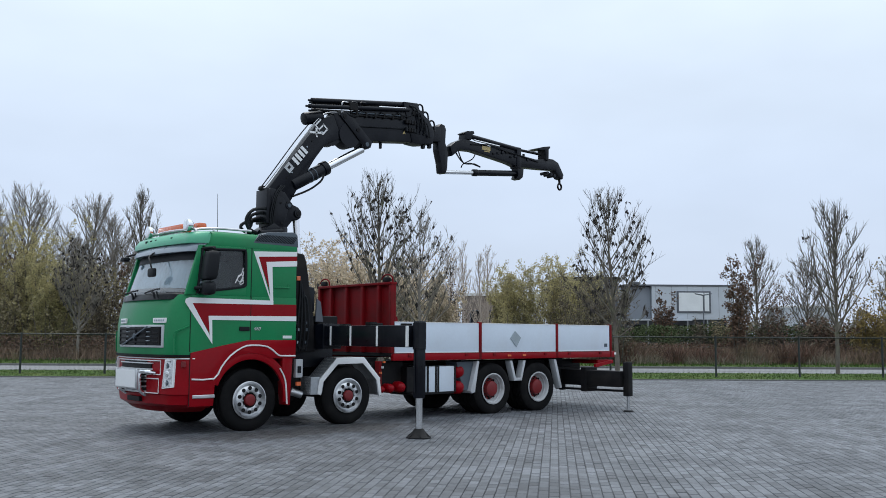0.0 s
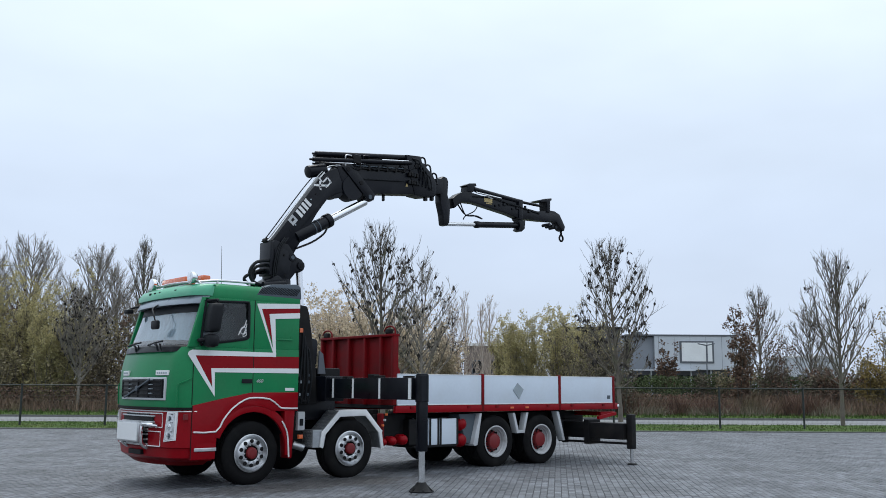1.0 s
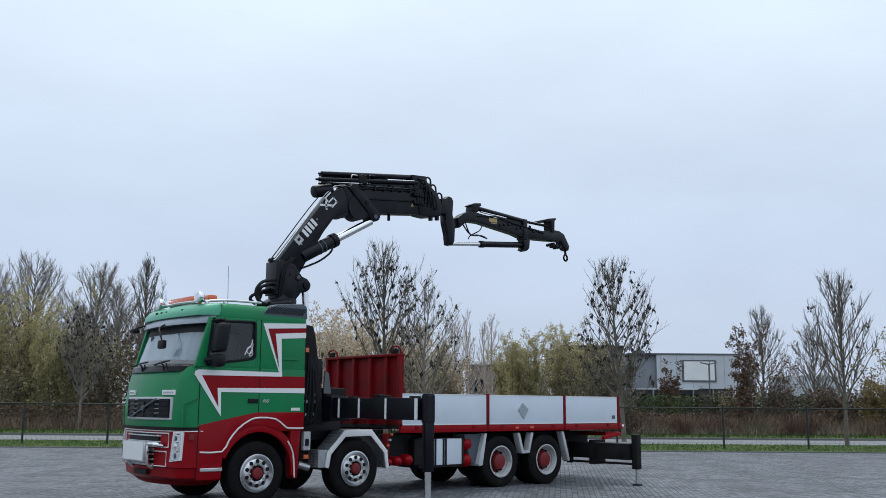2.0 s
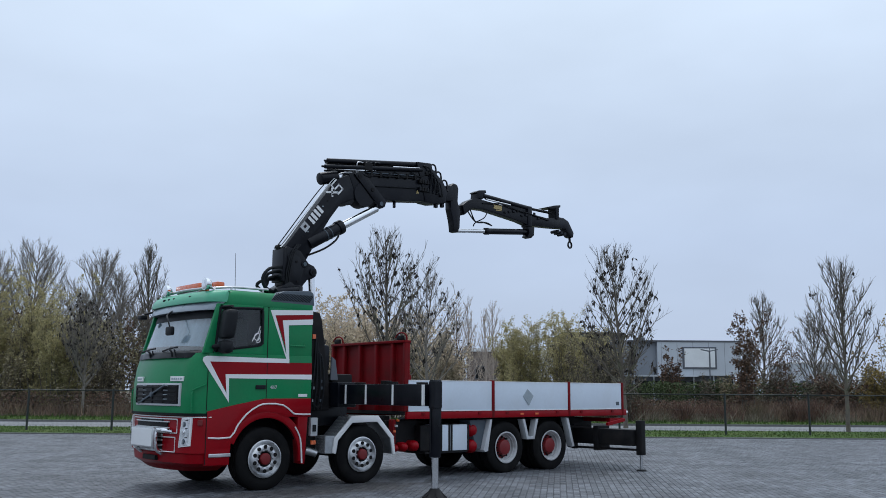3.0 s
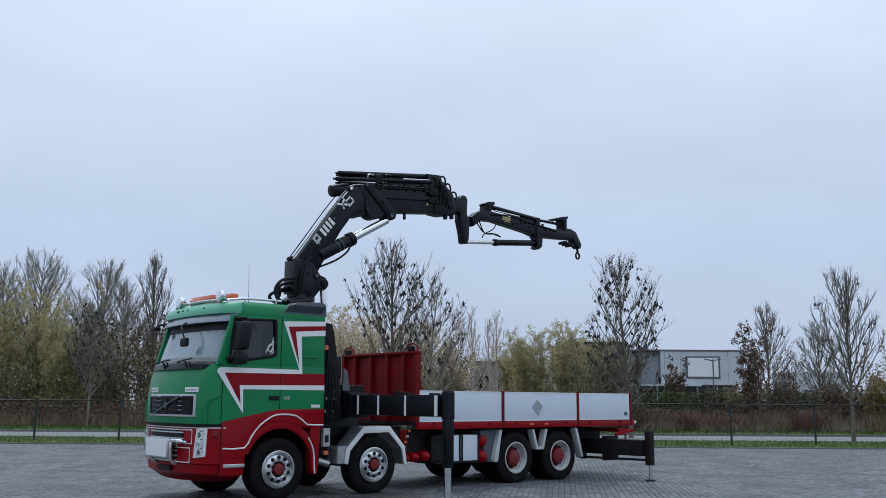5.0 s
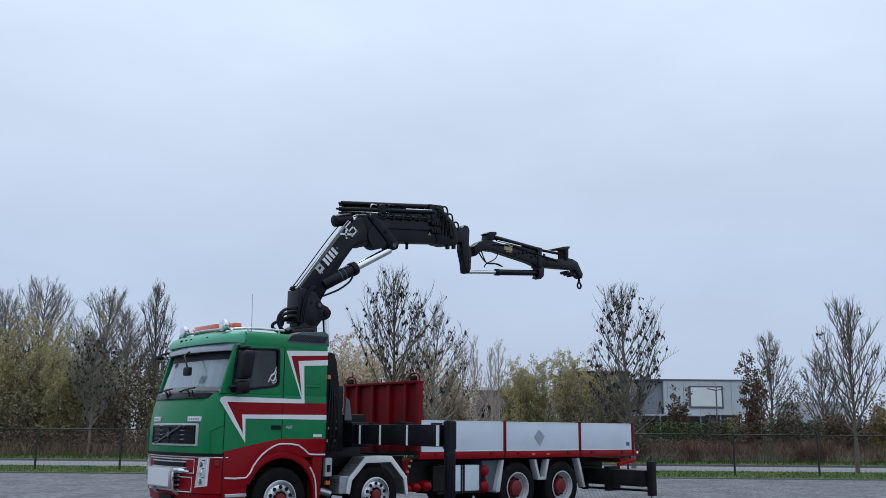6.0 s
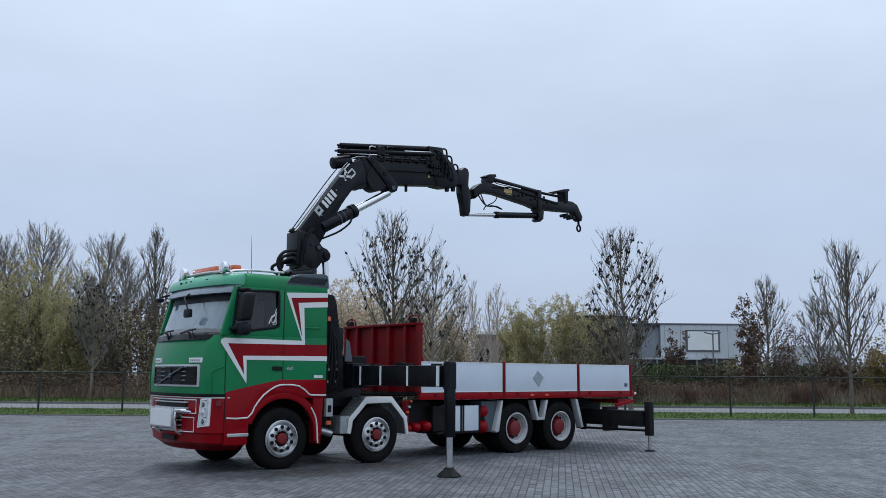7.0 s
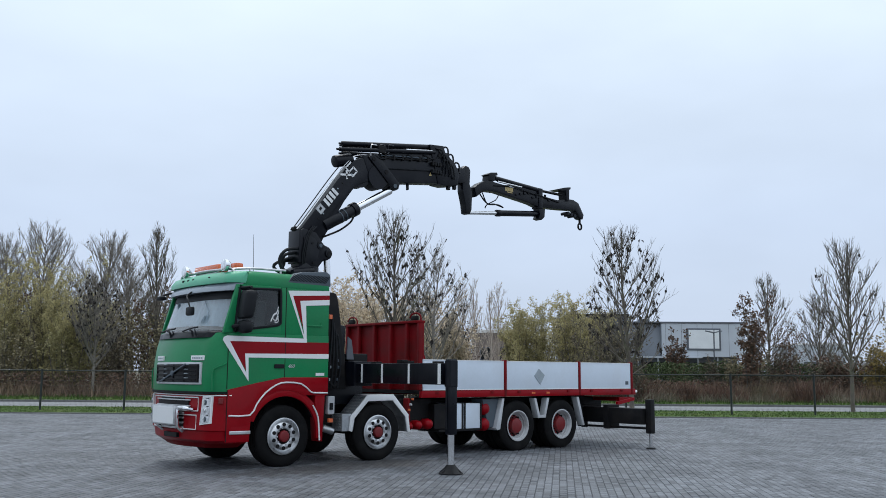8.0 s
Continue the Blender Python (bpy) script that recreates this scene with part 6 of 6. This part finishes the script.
WILLOW = "young willow with yellowing green leaves"
for n, (u, v, h, wd) in enumerate(((-26.1, 62, 9.9, 4.8), (-28.8, 60, 8.8, 4.4), (-23.4, 58, 6.6, 3.6), (-31.5, 61, 9.6, 4.8), (-34.6, 60, 7.6, 4.0),
                                   (6.8, 66, 6.9, 3.8), (9.1, 68, 7.7, 3.8), (5.6, 71, 6.8, 2.4), (10.8, 64, 6.0, 3.0))):
    bush(60 + n, h, wd, yard_pose(u, v), WILLOW, bark=BARK, leaf_mat=LEAF_WILLOW, stems=30, leaves=0.95, size=0.10, per=12, lean=0.6, shoots=14,
         name="willow", category="tree", group="willows beyond the road")
for n, (u, v, h, wd) in enumerate(((-5.4, 57, 8.0, 4.6), (-3.0, 60, 7.2, 4.0), (-7.6, 58, 6.6, 4.0), (-4.9, 53, 6.9, 3.4), (-1.6, 54, 6.0, 3.2), (0.6, 58, 5.4, 2.6))):
    bush(120 + n, h, wd, yard_pose(u, v), "tall shrub with pale tan autumn leaves", bark=BARK, leaf_mat=LEAF_TAN, stems=24, leaves=0.95, size=0.15, per=6, shoots=14)
for n, (u, v, h, wd) in enumerate(((-0.6, 58, 7.4, 4.0),)):
    bush(125 + n, h, wd, yard_pose(u, v), "tall shrub with pale withered leaves", bark=BARK_PALE, leaf_mat=LEAF_TAN, stems=20, leaves=0.7, size=0.12, per=4, shoots=13)
bush(76, 6.2, 2.8, yard_pose(1.5, 62), "shrub with brown autumn leaves", leaf_mat=LEAF_BROWN, stems=12, leaves=0.8, size=0.12)
bush(77, 6.9, 1.9, yard_pose(18.4, 55), "narrow tree with brown autumn leaves", leaf_mat=LEAF_BROWN, stems=14, leaves=0.95, size=0.15, per=6, lean=0.25)
bush(78, 5.0, 1.3, yard_pose(15.75, 62), "small narrow tree with brown leaves", leaf_mat=LEAF_BROWN, stems=16, leaves=0.95, size=0.14, per=5, lean=0.12)
bush(79, 6.2, 3.4, yard_pose(28.0, 57), "shrub with brown and ochre leaves", leaf_mat=LEAF_OCHRE, stems=12, leaves=0.9, size=0.14)
bush(80, 5.2, 3.2, yard_pose(21.0, 56), "shrub with brown autumn leaves", leaf_mat=LEAF_BROWN, stems=12, leaves=0.8, size=0.12)
for n, (u, v, h, wd) in enumerate(((24.2, 56.5, 3.0, 3.2), (26.4, 55.5, 3.4, 3.2), (28.6, 55.8, 3.2, 3.4), (31.0, 56, 3.6, 3.4))):
    bush(140 + n, h, wd, yard_pose(u, v), "low dark shrub with brown leaves", leaf_mat=(LEAF_BROWN, LEAF_OCHRE)[n % 2], stems=22, leaves=0.9, size=0.15, per=4, lean=0.8)
bush(81, 5.9, 3.6, yard_pose(8.7, 57), "dense grey-brown shrub beyond the road", stems=14, leaves=0.9, size=0.12)
bush(82, 5.6, 3.6, yard_pose(10.4, 54), "dense grey-brown shrub beyond the road", stems=24, leaves=0.9, size=0.12, per=4, shoots=12)
thicket = [bush(90 + n, 5.2, 3.6, yard_pose(-40 + n, 90), "dense grey-brown leafless shrub", stems=17, leaves=0.9, size=0.16, per=3, shoots=9,
                leaf_mat=(LEAF_GREY, LEAF_OLIVE, LEAF_BROWN)[n]) for n in range(3)]
g = random.Random(8)
spots = [(-37 + 2.05 * k + g.uniform(-0.5, 0.5), g.uniform(57.5, 61), g.uniform(0.75, 1.25)) for k in range(14)]
spots += [(-36 + 2.1 * k + g.uniform(-0.5, 0.5), g.uniform(62, 67), g.uniform(1.1, 1.6)) for k in range(13)]
spots += [(-38 + 3.2 * k + g.uniform(-0.5, 0.5), g.uniform(68, 71), g.uniform(1.5, 1.8)) for k in range(8)]
spots += [(-7.5 + 1.5 * k, g.uniform(57, 62), g.uniform(0.6, 0.95)) for k in range(6)]
spots += [(13.5 + 2.4 * k, g.uniform(61, 64), g.uniform(0.3, 0.45)) for k in range(7)] + [(16.8 + 1.25 * k, g.uniform(56, 60), g.uniform(0.5, 0.85)) for k in range(13)]
for n, (u, v, k) in enumerate(spots):
    kind = g.choice((0, 0, 1, 2)) if u < -10 else g.choice((0, 1, 1))
    where = yard_pose(u, v, 0, g.uniform(0, 6.28)) @ Matrix.Diagonal((k ** 0.5, k ** 0.5, k, 1))
    if n < 3:
        thicket[n].matrix_basis = where
    else:
        copy_thing(thicket[kind], where)


def hedge(name, u0, u1, v0, v1, z1, count, seed, label, mat=LEAF_GREEN, category="hedge"):
    """A clipped leafy hedge over a twiggy core."""
    rng = np.random.default_rng(seed)
    w = Wood(seed)
    for u, v, z in zip(rng.uniform(u0, u1, count), rng.uniform(v0, v1, count), rng.uniform(0, 1, count) ** 0.8):
        top = z1 * (0.9 + 0.14 * noise.noise((u * 0.6, v, 3.0)))
        w.leaf(spot(u, v, 0.25 + z * (top - 0.25)), rng.uniform(0.08, 0.17), 0.1)
    verts, faces = w.parts["foliage"]
    return tagged(raw(name, verts, faces, mat), label, category, kind="stuff")


hedge("hedge", 10.5, 40, 57.6, 59.8, 2.55, 32000, 21, "dark green clipped hedge behind dry reeds")

hedge("brambles", 9.5, 40, 55.2, 57.4, 1.35, 9000, 22, "low tangle of reddish-brown brambles among reeds", LEAF_BROWN, "brambles")
hedge("low_scrub", -40, -9, 55.5, 58.0, 1.6, 9000, 23, "low dark brown scrub below the bare trees", LEAF_BROWN, "scrub")

# ---- fence ----
fence = thing("fence", "dark wire mesh fence with thin steel posts and a top rail", "fence")
fence.matrix_basis = yard_pose(0, 37.4)
posts = [-12.8 + 3.37 * k for k in range(-6, 7)] + [11.66 + 3.36 * k for k in range(0, 7)]
for u in posts:
    part("post", rod((u, 0, -0.2), (u, 0, 1.66), 0.042, n=10), FENCE, fence)
part("top_rail", rod((-34, 0, 1.60), (33, 0, 1.60), 0.022, n=8), FENCE, fence)
verts, faces = [], []
for k in range(0, 1340):
    u = -34 + 0.05 * k
    i = len(verts)
    verts += [(u - 0.0016, 0, 0.03), (u + 0.0016, 0, 0.03), (u + 0.0016, 0, 1.59), (u - 0.0016, 0, 1.59),
              (u, 0.003, 0.03), (u, 0.003, 1.59)]
    faces += [(i, i + 1, i + 2, i + 3), (i + 1, i + 4, i + 5, i + 2), (i + 4, i, i + 3, i + 5)]
for k in range(9):
    z = 0.05 + 0.19 * k
    i = len(verts)
    verts += [(-34, -0.002, z - 0.002), (33, -0.002, z - 0.002), (33, -0.002, z + 0.002), (-34, -0.002, z + 0.002), (-34, -0.006, z), (33, -0.006, z)]
    faces += [(i, i + 1, i + 2, i + 3), (i, i + 4, i + 5, i + 1), (i + 4, i + 3, i + 2, i + 5)]
tagged(raw("wire_mesh", verts, faces, FENCE, fence), kind="stuff")

# ---- buildings far off ----
office = thing("office_building", "pale grey metal-clad office with one large white window", "building")
office.matrix_basis = yard_pose(0, 120)
part("wall", box(28.6, 39.4, 0, 14, 3.9, 8.25, 0.03), CLADDING, office)
# set-back end wall whose grey carries the shade of this side
part("shaded_side_wall", box(24.8, 28.58, 0.6, 13.5, 3.9, 8.2, 0.03), SHADED_WALL, office, "mid-grey recessed wing")
part("roof_edge", box(24.9, 39.5, -0.1, 14.1, 8.25, 8.45, 0.02), SHADOW_GREY, office)
part("ground_storey", box(24.0, 39.0, 1.2, 13, -0.1, 3.9, 0.03), SHADOW_GREY, office, "dark recessed ground floor")
for k in range(6):
    part("column", box(25.5 + 2.6 * k, 25.65 + 2.6 * k, 0.4, 0.6, -0.1, 3.9, 0.02), CLADDING, office)
    part("window", box(26.2 + 2.3 * k, 27.9 + 2.3 * k, 1.12, 1.3, 1.0, 3.2, 0.02), PLASTIC, office)
frame_part = part("window", box(31.85, 36.3, -0.12, 0.3, 4.75, 7.6, 0.03), SHADOW_GREY, office, "large window with a grey frame")
part("pane", box(32.1, 36.05, -0.16, -0.10, 4.98, 7.4, 0.0), PANE_WHITE, frame_part)
part("glazing_bar", box(35.35, 35.45, -0.19, -0.15, 4.95, 7.4, 0.0), SHADOW_GREY, frame_part)
part("canopy", box(23.2, 33.6, -1.0, -0.05, 3.72, 3.92, 0.02), CLADDING, office)
for k in range(2, 7):
    part("cladding_joint", box(25.0 + 2.06 * k, 25.03 + 2.06 * k, -0.012, 0.02, 3.95, 8.2, 0), SHADOW_GREY, office)
part("roof_unit", rod((27.6, 6, 8.4), (27.6, 6, 9.1), 0.8, n=16, r=0.1), SHADOW_GREY, office)
house = thing("brick_house", "low brown brick house with a white roof edge", "building")
house.matrix_basis = yard_pose(0, 95)
part("wall", box(3.3, 7.4, 0, 8, -0.1, 5.72, 0.02), HOUSE_BRICK, house)
part("roof_edge", box(3.1, 7.6, -0.2, 8.2, 5.72, 6.05, 0.03), WHITE, house)
for u in (3.9, 5.8):
    w_frame = part("window", box(u, u + 1.2, -0.05, 0.2, 2.9, 4.3, 0.02), SHADOW_GREY, house)
    part("pane", box(u + 0.1, u + 1.1, -0.07, -0.04, 3.0, 4.2, 0), PLASTIC, w_frame)
hall = thing("dark_hall", "dark grey flat-roofed hall behind a tree", "building")
hall.matrix_basis = yard_pose(0, 110)
part("wall", box(15.2, 22.2, 0, 12, -0.1, 8.5, 0.03), SHADOW_GREY, hall)
part("roof_edge", box(15.0, 22.4, -0.15, 12.1, 8.5, 8.75, 0.03), PLASTIC, hall)
for u in (16.0, 18.2, 20.4):
    part("window", box(u, u + 1.4, -0.06, 0.2, 4.6, 6.4, 0.02), PLASTIC, hall)
shed = thing("white_shed", "low white flat-roofed shed behind brown bushes", "building")
shed.matrix_basis = yard_pose(0, 122)
part("wall", box(47.0, 53.5, 0, 9, -0.1, 5.6, 0.03), CLADDING, shed)
part("roof_edge", box(46.9, 53.6, -0.1, 9.1, 5.6, 5.85, 0.03), WHITE, shed)
for u in (47.8, 50.4):
    part("door", box(u, u + 1.9, -0.05, 0.2, -0.1, 3.4, 0.02), SHADOW_GREY, shed)
lamp_post = thing("street_lamp", "slim street lamp with two flat heads", "street lamp")
lamp_post.matrix_basis = yard_pose(29.5, 100)
part("pole", rod((0, 0, -0.1), (0, 0, 6.2), 0.08, 0.05, 10), SHADOW_GREY, lamp_post)
for s in (-1, 1):
    part("lamp_head", prism([(0.04 * s, 6.1), (0.9 * s, 6.28), (0.9 * s, 6.38), (0.04 * s, 6.22)], -0.15, 0.15, 0.02), SHADOW_GREY, lamp_post)

# ---- pavers ----
LONG, BROAD, GAP = 0.216, 0.109, 0.0055
ALONG = Vector((0.743, 0.669, 0)).normalized()
CROSS = Vector((ALONG.y, -ALONG.x, 0))


def paver(l, b, top=0.0, drop=0.012):
    """Corners of one block: chamfered top, sides down to the joint."""
    c = 0.006
    return [(-l + c, -b + c, top), (l - c, -b + c, top), (l - c, b - c, top), (-l + c, b - c, top),
            (-l, -b, top - 0.006), (l, -b, top - 0.006), (l, b, top - 0.006), (-l, b, top - 0.006),
            (-l, -b, top - drop), (l, -b, top - drop), (l, b, top - drop), (-l, b, top - drop)]


PAVER_FACES = [(0, 1, 2, 3), (4, 5, 1, 0), (5, 6, 2, 1), (6, 7, 3, 2), (7, 4, 0, 3)]
one_paver = bpy.data.meshes.new("paver")
one_paver.from_pydata(paver((LONG - GAP) / 2, (BROAD - GAP) / 2, 0.0), [], PAVER_FACES + [(8, 9, 5, 4), (9, 10, 6, 5), (10, 11, 7, 6), (11, 8, 4, 7)])
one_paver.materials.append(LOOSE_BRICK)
rng = np.random.default_rng(5)
ii, jj = np.meshgrid(np.arange(-420, 420), np.arange(-60, 260), indexing="ij")
a = (jj + 0.5 * (ii % 2)) * LONG
c = ii * BROAD
px = ORIGIN.x + ALONG.x * a + CROSS.x * c
py = ORIGIN.y + ALONG.y * a + CROSS.y * c
pu = (px - ORIGIN.x) * ACROSS.x + (py - ORIGIN.y) * ACROSS.y
pv = (px - ORIGIN.x) * AWAY.x + (py - ORIGIN.y) * AWAY.y
inside = (pv > 6.3) & (pv < 34.65) & (np.abs(pu) < 20.8) & (np.abs(pu) < 0.54 * pv + 3.0)
near = inside & (pv > 8.6) & (pv < 10.6) & (pu > -1.2) & (pu < 2.2)
order = np.argwhere(near)[:300]
turn = math.atan2(ALONG.y, ALONG.x)
picked = np.zeros_like(inside)
for i, j in order:
    picked[i, j] = True
    ob = new("paver", one_paver)
    ob.parent = yard
    ob.location = (px[i, j], py[i, j], rng.normal(0, 0.0012))
    ob.rotation_euler = (rng.normal(0, 0.006), rng.normal(0, 0.006), turn + rng.normal(0, 0.006))
rest = np.argwhere(inside & ~picked)
shape = np.array(paver((LONG - GAP) / 2, (BROAD - GAP) / 2))[:8]
n = len(rest)
spin = turn + rng.normal(0, 0.006, n)
tilt_x, tilt_y, lift = rng.normal(0, 0.006, n), rng.normal(0, 0.006, n), rng.normal(0, 0.0012, n)
lx, ly, lz = shape[None, :, 0], shape[None, :, 1], shape[None, :, 2]
vx = px[rest[:, 0], rest[:, 1]][:, None] + lx * np.cos(spin)[:, None] - ly * np.sin(spin)[:, None]
vy = py[rest[:, 0], rest[:, 1]][:, None] + lx * np.sin(spin)[:, None] + ly * np.cos(spin)[:, None]
vz = lz + lift[:, None] + lx * tilt_x[:, None] + ly * tilt_y[:, None] + np.where(lz < -0.001, -0.004, 0)
allv = np.stack([vx, vy, vz], 2).reshape(-1, 3)
allf = (np.array(PAVER_FACES)[None] + 8 * np.arange(n)[:, None, None]).reshape(-1, 4)
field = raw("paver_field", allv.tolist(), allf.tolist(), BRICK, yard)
tagged(field, kind="stuff")
